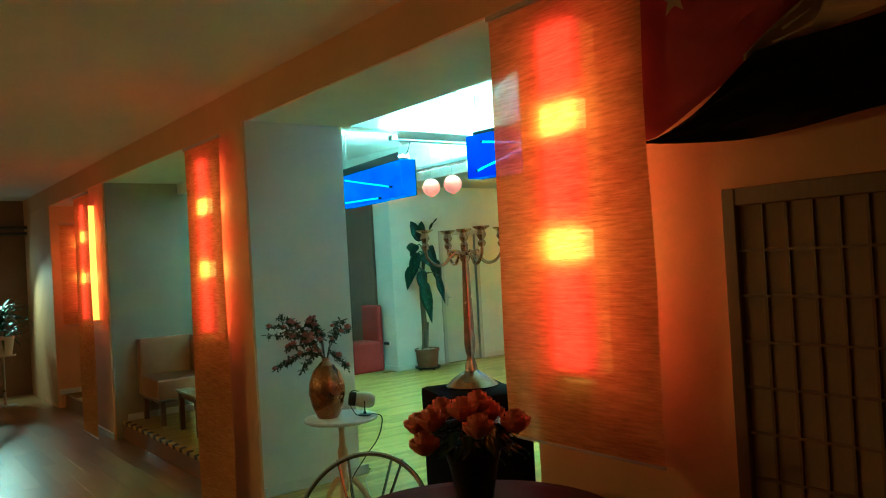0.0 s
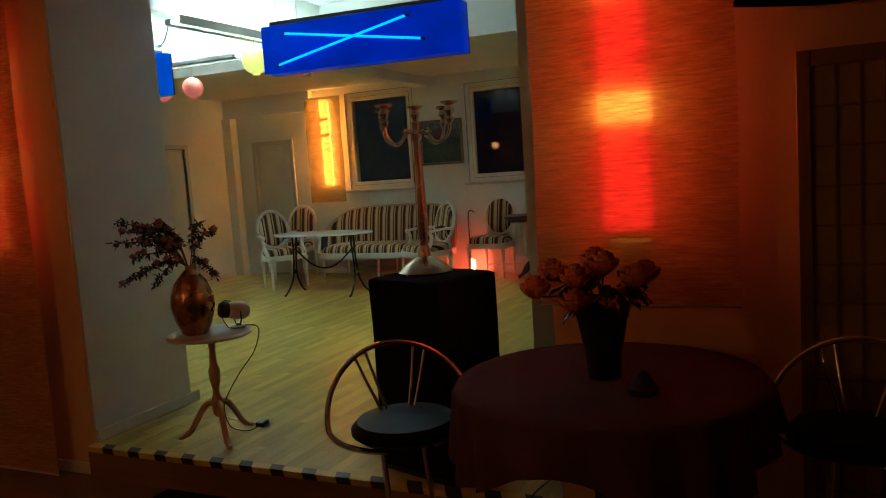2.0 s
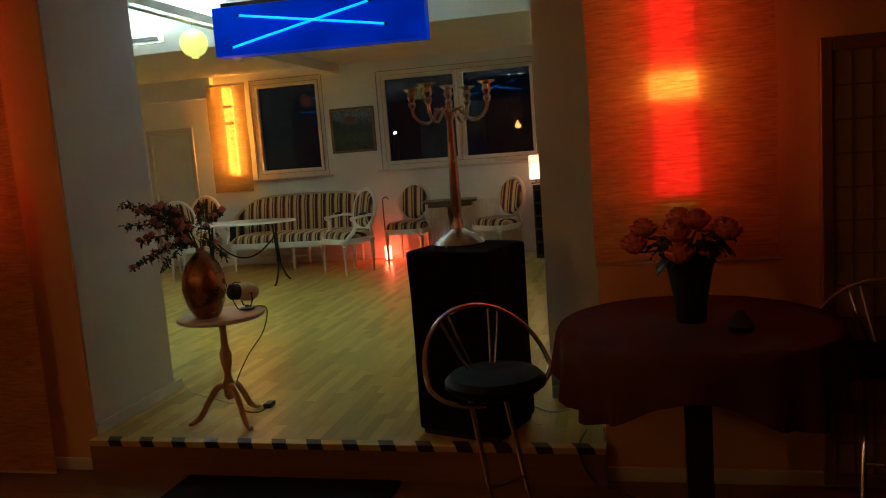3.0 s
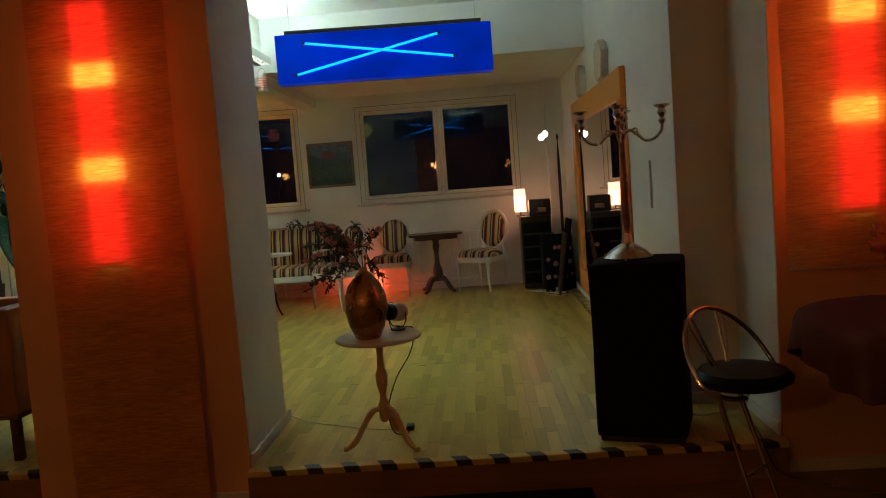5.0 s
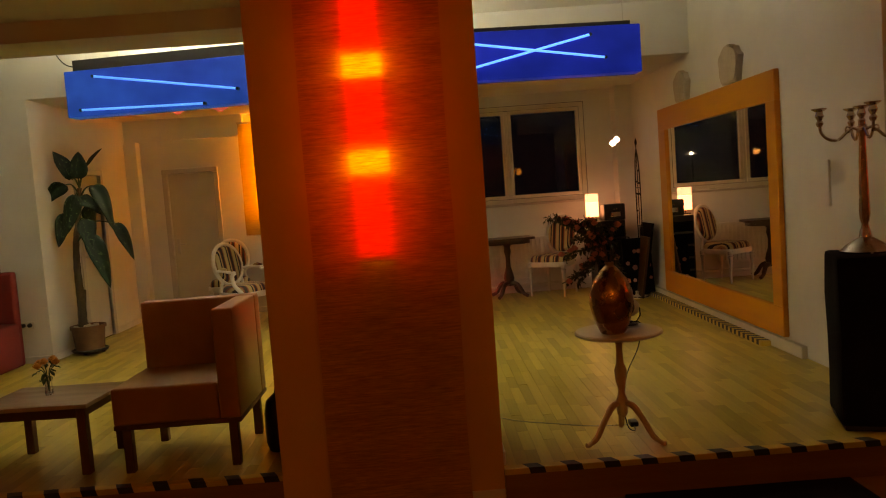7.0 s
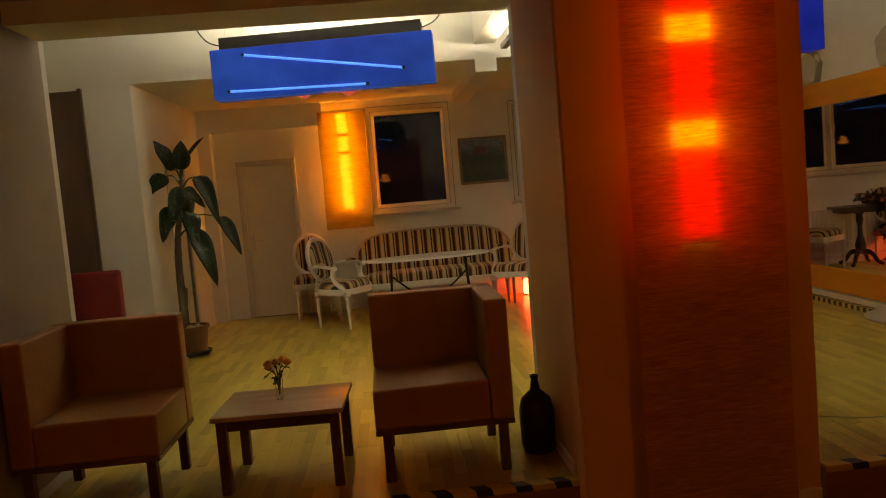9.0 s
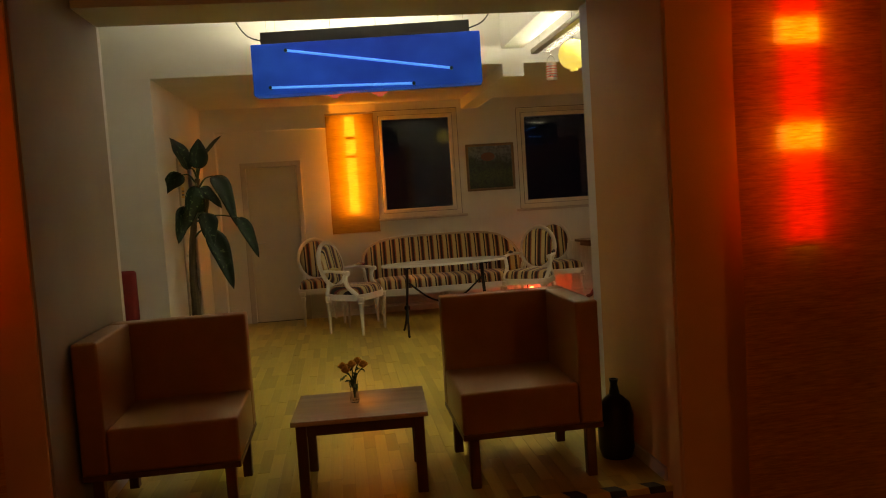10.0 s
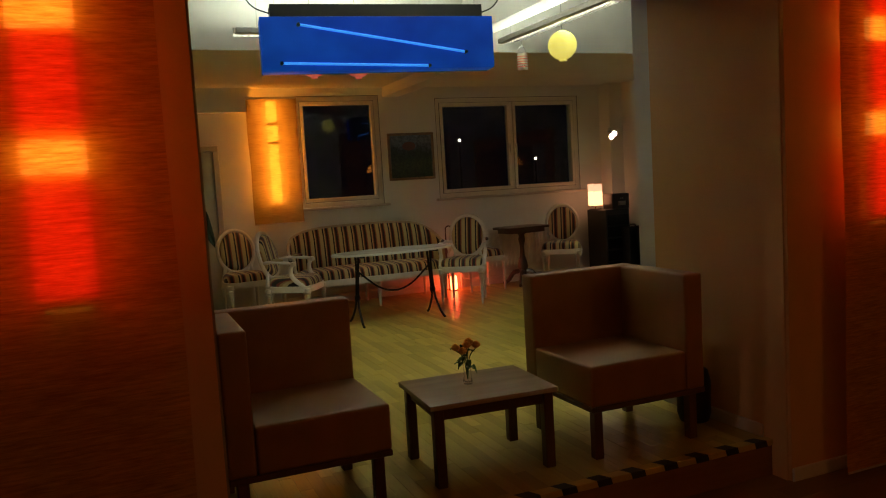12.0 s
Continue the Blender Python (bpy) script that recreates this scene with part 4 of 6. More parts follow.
vs = thing("vase", pose(2.36, 4.665, 0.656), "egg-shaped hammered bronze vase on the tripod table", "vase")
bm = bmesh.new()
lathe(bm, [(0, 0), (0.065, 0), (0.075, 0.01), (0.105, 0.08), (0.125, 0.17), (0.12, 0.24), (0.095, 0.31), (0.05, 0.365), (0.024, 0.39), (0.026, 0.408), (0.02, 0.408), (0.018, 0.38), (0, 0.36)], 32)
part("body", bm, BRONZE, vs)


# ---- plants and flowers ----
def leaf_sheet(bm, base, out, length, width, droop, roll=0.0, n=7, lift=0.0):
    """One broad leaf as a bent sheet of some thickness at the rib, pointing along out and sagging by droop."""
    o = Vector(out).normalized()
    side = o.cross(Vector((0, 0, 1)))
    side = side.normalized() if side.length > 0.05 else Vector((1, 0, 0))
    side = (Matrix.Rotation(roll, 3, o) @ side)
    p, d, rows = Vector(base), o.copy(), []
    for i in range(n + 1):
        t = i / n
        w = width * 0.5 * math.sin(math.pi * min(1, t ** 0.8 * 0.97 + 0.03)) ** 0.8 * (1 - 0.35 * t)
        nrm = side.cross(d).normalized()
        rows.append([bm.verts.new(p + side * w * k + nrm * (abs(k) * w * 0.28 + 0.006 * math.sin(9 * t + k))) for k in (-1, -0.5, 0, 0.5, 1)])
        d = (d + Vector((0, 0, -droop / n))).normalized()
        p = p + d * length / n
    for a, b in zip(rows, rows[1:]):
        for k in range(4):
            bm.faces.new((a[k], a[k + 1], b[k + 1], b[k]))
    return bm


def variegated(name):
    """Dark green with pale feathered veins running out from the middle rib."""
    m, nt, bs, out = nodes_of(name)
    n = noise_tex(nt, coords(nt), 26, 4, 0.7)
    w = nt.nodes.new("ShaderNodeTexWave")
    w.inputs["Scale"].default_value, w.inputs["Distortion"].default_value = 22, 6
    nt.links.new(coords(nt, (0.4, 0.4, 1)), w.inputs["Vector"])
    f = math_node(nt, "MULTIPLY", n, w.outputs["Fac"])
    nt.links.new(ramp(nt, f, [(0.36, (0.005, 0.017, 0.007)), (0.52, (0.011, 0.036, 0.014)), (0.66, (0.13, 0.19, 0.09))]), bs.inputs["Base Color"])
    bs.inputs["Roughness"].default_value = 0.45
    bs.inputs["Specular IOR Level"].default_value = 0.25
    bump(nt, bs, w.outputs["Fac"], 0.2, 0.003)
    return m


VARIEGATED = variegated("variegated_leaf")


def thick(ob, t=0.002):
    md = ob.modifiers.new("thickness", "SOLIDIFY")
    md.thickness = t
    return ob


pl = thing("dumb_cane_plant", pose(6.80, 9.63, 0) @ Matrix.Scale(0.96, 4), "tall dumb cane with drooping variegated leaves in a brown pot", "plant")
bm = bmesh.new()
lathe(bm, [(0, 0.05), (0.15, 0.05), (0.16, 0.06), (0.185, 0.3), (0.2, 0.3), (0.2, 0.335), (0.18, 0.335), (0.175, 0.29), (0, 0.29)], 28)
part("pot", bm, surface("brown_pot", (0.13, 0.06, 0.025), (0.20, 0.10, 0.045), 0.6, scale=8), pl)
bm = bmesh.new()
lathe(bm, [(0, 0.025), (0.19, 0.025), (0.21, 0.05), (0.2, 0.055), (0.18, 0.04), (0, 0.04)], 28)
for k in range(4):
    lathe(bm, [(0, 0), (0.02, 0.005), (0.022, 0.015), (0, 0.027)], 8, 0.15 * math.cos(k * 1.57), 0.15 * math.sin(k * 1.57))
part("saucer", bm, BLACK_PLASTIC, pl, "dark saucer on castors")
rng = random.Random(4)
bm = bmesh.new()
for k in range(46):
    a, r = rng.uniform(0, 6.28), rng.uniform(0, 0.15)
    lathe(bm, [(0, -0.02), (0.025, -0.005), (0.022, 0.012), (0, 0.024)], 7, r * math.cos(a), r * math.sin(a), 0.30 + rng.uniform(0, 0.02), wobble=lambda q, h: 1 + 0.25 * math.sin(q * 2 + k))
tagged(part("pebbles", bm, surface("pale_pebbles", (0.3, 0.26, 0.18), (0.5, 0.45, 0.34), 0.7, scale=20), pl), kind="stuff")
trunk = curve_pts([(0.0, 0.06, 0.28), (0.02, 0.06, 0.6), (0.01, 0.06, 0.95), (-0.02, 0.03, 1.3), (0.0, -0.02, 1.62), (0.0, -0.07, 1.95)], 5)
bm = bmesh.new()
tube(bm, trunk, [0.052 - 0.030 * i / (len(trunk) - 1) + 0.004 * (i % 2) for i in range(len(trunk))], 10)
part("trunk", bm, STEM, pl)
bm = bmesh.new()
tube(bm, curve_pts([(0.06, 0.09, 0.28), (0.05, 0.05, 0.5), (0.06, 0.03, 0.75)], 5), 0.025, 8)
part("trunk", bm, STEM, pl)


def hanging_leaf(bm, base, tip, width, sag, turn):
    """A broad leaf from base to tip, arched by sag, folded along its rib and wavy at the margin."""
    b, e = Vector(base), Vector(tip)
    run = e - b
    side = run.cross(Vector((math.cos(turn), math.sin(turn), 0.3))).normalized()
    n, rows = 12, []
    for i in range(n + 1):
        t = i / n
        w = width * 0.44 * (math.sin(math.pi * min(1, 0.06 + 0.94 * t ** 0.8)) ** 0.7) * (1.05 - 0.3 * t)
        p = b + run * t + Vector((0, 0, sag * 4 * t * (1 - t)))
        nrm = side.cross(run).normalized()
        rows.append([bm.verts.new(p + side * w * k + nrm * (abs(k) * w * 0.35 + 0.010 * math.sin(11 * t + 2 * k) * abs(k))) for k in (-1, -0.6, -0.25, 0, 0.25, 0.6, 1)])
    for r0, r1 in zip(rows, rows[1:]):
        for k in range(6):
            bm.faces.new((r0[k], r0[k + 1], r1[k + 1], r1[k]))
    return bm


# height on the trunk, leaf base, leaf tip, width, arch, facing
for z, base, tip, wd, sag, turn in (
        (1.72, (-0.10, -0.05, 1.80), (-0.02, -0.30, 1.62), 0.20, 0.06, 3.3), (1.58, (-0.14, 0.05, 1.66), (-0.22, 0.14, 1.28), 0.22, 0.04, 3.2),
        (1.93, (0.0, 0.01, 2.06), (-0.06, 0.17, 2.39), 0.21, 0.02, 3.2), (1.95, (-0.03, -0.08, 2.06), (-0.05, -0.12, 2.37), 0.25, 0.0, 3.0), (1.95, (0.05, -0.15, 2.2), (0.1, -0.34, 2.40), 0.05, 0.02, 3.1),
        (1.90, (-0.02, 0.08, 2.00), (-0.08, 0.32, 1.77), 0.22, 0.05, 3.6), (1.80, (-0.12, -0.07, 1.87), (-0.18, 0.05, 1.42), 0.23, 0.03, 3.2), (1.82, (-0.02, -0.24, 1.97), (-0.05, -0.44, 1.42), 0.22, 0.10, 2.8),
        (1.50, (-0.05, -0.47, 1.51), (-0.08, -0.65, 1.07), 0.17, 0.04, 2.7), (1.48, (-0.10, -0.14, 1.58), (-0.14, -0.18, 1.20), 0.24, 0.04, 3.0), (1.32, (-0.10, -0.17, 1.40), (-0.14, -0.37, 0.76), 0.26, 0.06, 2.9),
        (1.66, (0.14, -0.1, 1.75), (0.3, -0.05, 1.3), 0.22, 0.05, 0.3)):
    i = min(range(len(trunk)), key=lambda q: abs(trunk[q].z - z))
    root, bv = trunk[i], Vector(base)
    bm = bmesh.new()
    mid = (root + bv) / 2 + Vector((0, 0, 0.05))
    tube(bm, curve_pts([root, mid, bv], 5), [0.011] * 5 + [0.008] * 5 + [0.006], 6)
    stalk = part("stalk", bm, LEAF, pl)
    bm = bmesh.new()
    hanging_leaf(bm, base, tip, wd, sag, turn + 0.6)
    thick(part("leaf", bm, VARIEGATED, stalk, "broad variegated leaf", 60))


def rose_head(bm, centre, r, rng):
    """A rose as nested cupped petals."""
    c = Vector(centre)
    for ring, (count, rad, hgt) in enumerate(((3, 0.35, 0.9), (5, 0.65, 0.72), (6, 1.0, 0.38))):
        for k in range(count):
            a0 = 2 * math.pi * k / count + ring * 0.6 + rng.uniform(-0.15, 0.15)
            span = 2 * math.pi / count * 0.75
            rows = []
            for j in range(4):
                v = j / 3
                rr = r * rad * (0.25 + 0.75 * math.sin(v * 1.75))
                zz = r * (-0.6 + (hgt + 0.6) * v)
                rows.append([bm.verts.new(c + Vector((rr * math.cos(a0 + u * span), rr * math.sin(a0 + u * span), zz - 0.12 * r * u * u * v))) for u in (-1, -0.35, 0.35, 1)])
            for p, q in zip(rows, rows[1:]):
                for i in range(3):
                    bm.faces.new((p[i], p[i + 1], q[i + 1], q[i]))
    return bm


def bouquet(parent, heads, r, mouth, mat, seed, leaves=14, leaf_len=0.09, spread=0.12):
    rng = random.Random(seed)
    for x, y, z in heads:
        bm = bmesh.new()
        tube(bm, curve_pts([(mouth[0], mouth[1], mouth[2] - 0.08), (mouth[0] + 0.3 * (x - mouth[0]), mouth[1] + 0.3 * (y - mouth[1]), mouth[2] + 0.4 * (z - mouth[2])), (x, y, z - r * 0.5)], 5), 0.0028, 6)
        st = part("stem", bm, LEAF, parent)
        bm = bmesh.new()
        rose_head(bm, (x, y, z), r, rng)
        thick(part("flower", bm, mat, st, "", 70), 0.0012)
    bm = bmesh.new()
    for k in range(leaves):
        a = rng.uniform(0, 6.28)
        rr = rng.uniform(0.02, spread * 0.7)
        leaf_sheet(bm, (mouth[0] + rr * math.cos(a), mouth[1] + rr * math.sin(a), mouth[2] + rng.uniform(-0.01, 0.1)), (math.cos(a), math.sin(a), rng.uniform(-0.3, 0.7)), leaf_len * rng.uniform(0.7, 1.2), leaf_len * 0.5, rng.uniform(0.6, 1.8), n=4)
    tagged(thick(part("foliage", bm, LEAF, parent, "dark green rose leaves", 60), 0.0012), kind="stuff")


# twigs with small blossoms, leaning out of the bronze vase
tw = thing("blossom_twigs", pose(2.36, 4.665, 1.05), "spray of pink blossom twigs leaning out of the bronze vase", "flowers")
rng = random.Random(11)
foliage, blossoms = bmesh.new(), bmesh.new()
for k in range(15):
    a = radians(rng.uniform(70, 165)) if k < 12 else radians(rng.uniform(-60, 60))
    ln = rng.uniform(0.20, 0.40) if k < 12 else rng.uniform(0.12, 0.2)
    up = rng.uniform(0.03, 0.22) if k % 3 else rng.uniform(-0.18, 0.0)
    ctrl = [(0, 0, -0.1), (0.015 * math.cos(a), 0.015 * math.sin(a), 0.01), (ln * 0.35 * math.cos(a), ln * 0.35 * math.sin(a), 0.10 + up * 0.35), (ln * 0.7 * math.cos(a + 0.15), ln * 0.7 * math.sin(a + 0.15), 0.11 + up * 0.75), (ln * math.cos(a + 0.1), ln * math.sin(a + 0.1), 0.09 + up)]
    pts = curve_pts(ctrl, 5)
    bm = bmesh.new()
    tube(bm, pts, [0.0035 - 0.002 * i / len(pts) for i in range(len(pts))], 5)
    part("twig", bm, STEM, tw)
    for p in pts[9:]:
        for q in range(5):
            v = Vector((rng.gauss(0, 1), rng.gauss(0, 1), rng.gauss(0, 1))).normalized()
            leaf_sheet(foliage, p + v * 0.004, v, rng.uniform(0.022, 0.042), 0.016, 0.6, n=3)
        if rng.random() < 0.24:
            rose_head(blossoms, p + Vector((rng.uniform(-0.02, 0.02), rng.uniform(-0.02, 0.02), rng.uniform(0, 0.02))), rng.uniform(0.014, 0.026), rng)
tagged(part("foliage", foliage, surface("twig_leaf", (0.022, 0.04, 0.014), (0.06, 0.075, 0.03), 0.6, scale=30), tw, "small dull green leaves", 60), kind="stuff")
tagged(part("blossoms", blossoms, PINK, tw, "small pink blossoms", 60), kind="stuff")

# projector lamp on the tripod table, its cable and plug
sl = thing("clamp_lamp", pose(2.56, 4.515, 0.657, 0, 0, 150), "small cream spot lamp with a black grille standing on the table", "lamp")
bm = bmesh.new()
lathe(bm, [(0, -0.075), (0.035, -0.07), (0.052, -0.045), (0.056, 0), (0.05, 0.045), (0.047, 0.06), (0, 0.06)], 22, m=pose(0, 0, 0.105, 0, 80, 0))
part("shade", bm, surface("cream_enamel", (0.62, 0.55, 0.42), (0.72, 0.65, 0.52), 0.3), sl, "cream enamel shade")
bm = bmesh.new()
lathe(bm, [(0, 0.058), (0.049, 0.058), (0.049, 0.095), (0.042, 0.105), (0.03, 0.108), (0, 0.108)], 22, m=pose(0, 0, 0.105, 0, 80, 0))
part("grille", bm, BLACK_PLASTIC, sl)
bm = bmesh.new()
tube(bm, [(0, -0.062, 0.105), (0.0, -0.064, 0.06), (0, -0.04, 0.02), (0, 0.04, 0.02), (0, 0.064, 0.06), (0, 0.062, 0.105)], 0.004, 6)
tube(bm, curve_pts([(0.02, 0, 0.005), (0.06, 0.0, 0.01), (0.10, 0.01, 0.09), (0.085, 0.01, 0.17), (0.03, 0.0, 0.165)], 4), 0.003, 6)
part("bracket", bm, IRON, sl)
bm = bmesh.new()
lathe(bm, [(0, 0), (0.045, 0), (0.045, 0.008), (0.012, 0.014), (0.01, 0.025), (0, 0.025)], 18)
part("foot", bm, BLACK_PLASTIC, sl)
cb = thing("power_cable", None, "thin dark cable from the lamp to a floor plug", "cable")
bm = bmesh.new()
tube(bm, curve_pts([(2.6, 4.50, 0.665), (2.64, 4.43, 0.64), (2.62, 4.46, 0.50), (2.56, 4.55, 0.36), (2.47, 4.60, 0.20), (2.48, 4.58, 0.06), (2.56, 4.52, 0.01), (2.66, 4.5, 0.01)], 6), 0.0035, 6)
part("lead", bm, BLACK_PLASTIC, cb)
bm = bmesh.new()
tube(bm, curve_pts([(2.68, 4.51, 0.008), (2.72, 4.75, 0.006), (2.84, 5.0, 0.006), (2.95, 5.2, 0.006), (3.12, 5.36, 0.006)], 6), 0.003, 6)
part("extension", bm, STEEL, cb)
bm = bmesh.new()
box(bm, 2.64, 4.475, 0.003, 2.72, 4.525, 0.035, 0.008, 2)
part("plug", bm, BLACK_PLASTIC, cb)

# glass with three roses on the coffee table
gv = thing("flower_glass", pose(2.86, 8.15, 0.436), "small clear glass holding apricot roses on the coffee table", "vase")
bm = bmesh.new()
lathe(bm, [(0, 0), (0.024, 0), (0.026, 0.01), (0.02, 0.05), (0.024, 0.115), (0.0225, 0.115), (0.0185, 0.05), (0.023, 0.012), (0, 0.01)], 20)
part("glass", bm, CLEAR, gv)
bouquet(gv, [(0.02, 0.055, 0.20), (-0.02, 0.005, 0.215), (0.0, -0.06, 0.205), (-0.04, 0.04, 0.19), (0.03, -0.03, 0.22)], 0.026, (0, 0, 0.105), ROSE_PALE, 5, leaves=12, leaf_len=0.06, spread=0.06)

# dark bottle vase behind the lounge chair
bv = thing("floor_vase", pose(2.78, 6.69, 0), "dark bottle-shaped vase standing on the floor in the opening", "vase")
bm = bmesh.new()
lathe(bm, [(0, 0), (0.085, 0), (0.10, 0.05), (0.102, 0.24), (0.085, 0.31), (0.03, 0.36), (0.02, 0.42), (0.027, 0.445), (0.018, 0.445), (0.016, 0.36), (0, 0.34)], 24)
part("body", bm, BLACK_PLASTIC, bv)

# ---- corridor: high table, flowers, stools, flag, paper screen ----
rt = thing("bar_table", pose(1.49, 2.03, CORR_Z), "high round table under a wine-coloured cloth", "table")
bm = bmesh.new()
lathe(bm, [(0, 0), (0.27, 0), (0.27, 0.012), (0.05, 0.03), (0, 0.03)], 30)
part("base", bm, IRON, rt)
bm = bmesh.new()
box(bm, -0.05, -0.05, 0.02, 0.05, 0.05, 0.95)
part("column", bm, BLACK_PLASTIC, rt)
bm = bmesh.new()
lathe(bm, [(0, 0.945), (0.52, 0.945), (0.525, 0.955), (0.52, 0.97), (0, 0.97)], 48)
part("tabletop", bm, DARK_WOOD, rt)
clo = thing("tablecloth", pose(1.49, 2.03, CORR_Z + 0.972), "wine-coloured cloth hanging in soft folds over the table", "tablecloth")
bm = bmesh.new()
rings = []
N = 96
for k, (r, h) in enumerate(((0.12, 0.003), (0.30, 0.003), (0.46, 0.003), (0.528, 0.002), (0.54, -0.015), (0.545, -0.045), (0.552, -0.085), (0.556, -0.12))):
    ring = []
    for i in range(N):
        a = 2 * math.pi * i / N
        hang = max(0, -h) / 0.12
        corner = abs(math.cos(2 * (a - 2.27))) ** 1.6
        fold = (0.022 + 0.012 * corner) * hang * math.sin(17 * a + 2 * math.sin(3 * a)) - 0.02 * hang * corner
        zz = h * (1.15 + 1.25 * corner) if h < -0.02 else h
        ring.append(bm.verts.new(((r + fold) * math.cos(a), (r + fold) * math.sin(a), zz)))
    rings.append(ring)
bm.faces.new(rings[0])
for a, b in zip(rings, rings[1:]):
    for i in range(N):
        bm.faces.new((a[i], a[(i + 1) % N], b[(i + 1) % N], b[i]))
part("cloth", bm, TABLECLOTH, clo, "", 60)

fv = thing("flower_vase", pose(1.50, 2.04, CORR_Z + 0.976), "black tapering vase full of orange roses on the high table", "vase")
bm = bmesh.new()
lathe(bm, [(0, 0), (0.055, 0), (0.058, 0.01), (0.062, 0.08), (0.085, 0.2), (0.10, 0.25), (0.103, 0.255), (0.096, 0.252), (0.08, 0.2), (0, 0.12)], 28)
part("body", bm, BLACK_PLASTIC, fv)
rng = random.Random(21)
hd = [(0.14 * math.cos(a) * q, 0.17 * math.sin(a) * q, 0.36 + 0.05 * (1 - q) + rng.uniform(-0.02, 0.02)) for a, q in [(k * 1.26 + 0.3, 1.0) for k in range(5)] + [(k * 3.1 + 0.4, 0.45) for k in range(2)]]
hd += [(-0.17, 0.05, 0.29), (-0.08, 0.21, 0.32)]
bouquet(fv, hd, 0.054, (0, 0, 0.25), ROSE, 8, leaves=64, leaf_len=0.09, spread=0.15)
bm = bmesh.new()
lathe(bm, [(0, 0), (0.045, 0), (0.05, 0.02), (0.03, 0.05), (0.012, 0.075), (0, 0.08)], 16)
cd = part("candle_holder", bm, BLACK_PLASTIC)
cd.matrix_basis = pose(1.33, 1.88, CORR_Z + 0.976)
tagged(cd, "small dark candle holder on the tablecloth", "candle holder")


def bar_stool(m, label):
    s = thing("bar_stool", m, label, "bar stool", group="chrome bar stools")
    bm = bmesh.new()
    lathe(bm, [(0, 0.70), (0.19, 0.705), (0.215, 0.725), (0.215, 0.745), (0.19, 0.77), (0.1, 0.782), (0, 0.785)], 32)
    part("seat", bm, BLACK_VINYL, s, "round black vinyl seat")
    # big hoop: from the seat's front sides up round the back
    bm = bmesh.new()
    pts = []
    for i in range(49):
        a = math.pi * (-0.40 + 1.80 * i / 48)
        y, h = 0.30 * math.cos(a), math.sin(a)
        pts.append((-0.03 - 0.17 * max(0, h) + 0.10 * max(0, -h), y, 0.76 + (0.27 if h > 0 else 0.10) * h))
    tube(bm, pts, 0.011, 8)
    part("hoop", bm, CHROME, s)
    for q in (-0.09, -0.06, 0.06, 0.09):
        bm = bmesh.new()
        tube(bm, [(-0.10, q * 0.7, 0.76), (-0.15, q * 1.3, 0.9), (-0.19, q * 1.7, 1.005)], 0.006, 6)
        part("spoke", bm, CHROME, s)
    for q in (-1, 1):
        bm = bmesh.new()
        tube(bm, curve_pts([(0.06, q * 0.085, 0.70), (-0.04, q * 0.085, 0.69), (-0.075, q * 0.085, 0.65), (0.03, q * 0.09, 0.34), (0.12, q * 0.095, 0.07)], 5), 0.012, 8)
        part("leg", bm, CHROME, s)
    bm = bmesh.new()
    tube(bm, curve_pts([(0.12, -0.095, 0.08), (0.15, -0.11, 0.02), (0.08, -0.17, 0.014), (-0.10, -0.2, 0.014), (-0.21, -0.12, 0.014), (-0.235, 0, 0.014), (-0.21, 0.12, 0.014), (-0.10, 0.2, 0.014), (0.08, 0.17, 0.014), (0.15, 0.11, 0.02), (0.12, 0.095, 0.08)], 5), 0.013, 8)
    part("floor_loop", bm, BLACK_PLASTIC, s, "black tube loop resting on the floor")
    bm = bmesh.new()
    tube(bm, [(0.045, -0.09, 0.30), (0.045, 0.09, 0.30)], 0.009, 8)
    part("foot_bar", bm, CHROME, s)
    return s


bar_stool(pose(1.50, 2.84, CORR_Z, 0, 0, 222), "chrome bar stool with a hoop back, drawn up to the table")
bar_stool(pose(1.76, 1.26, CORR_Z, 0, 0, 165), "chrome bar stool with a hoop back by the wall")

SCREEN_WOOD = surface("screen_wood", (0.17, 0.08, 0.035), (0.27, 0.14, 0.065), 0.4, scale=5, stretch=(1, 1, 0.2), relief=0.08)
# paper screen on the wall
sc = thing("paper_screen", None, "dark wooden lattice screen with brownish paper on the wall", "screen")
SY0, SY1, SZ0, SZ1 = 0.42, 1.42, CORR_Z + 0.02, 1.875
bm = bmesh.new()
box(bm, WALL_X - 0.03, SY0 + 0.03, SZ0 + 0.03, WALL_X - 0.024, SY1 - 0.03, SZ1 - 0.03)
part("paper", bm, surface("shoji_paper", (0.33, 0.19, 0.10), (0.42, 0.26, 0.14), 0.8, scale=3), sc)
for nm, b in (("stile", (SY0, SY0 + 0.05, SZ0, SZ1)), ("stile", (SY1 - 0.05, SY1, SZ0, SZ1)), ("rail", (SY0 + 0.05, SY1 - 0.05, SZ1 - 0.06, SZ1)), ("rail", (SY0 + 0.05, SY1 - 0.05, SZ0, SZ0 + 0.06))):
    bm = bmesh.new()
    box(bm, WALL_X - 0.055, b[0], b[2], WALL_X - 0.002, b[1], b[3], 0.004)
    part(nm, bm, SCREEN_WOOD, sc)
for k in range(10):
    y = SY1 - 0.05 - 0.0825 * (k + 1)
    bm = bmesh.new()
    box(bm, WALL_X - 0.040, y - 0.0045, SZ0 + 0.06, WALL_X - 0.030, y + 0.0045, SZ1 - 0.06)
    part("lattice_bar", bm, SCREEN_WOOD, sc)
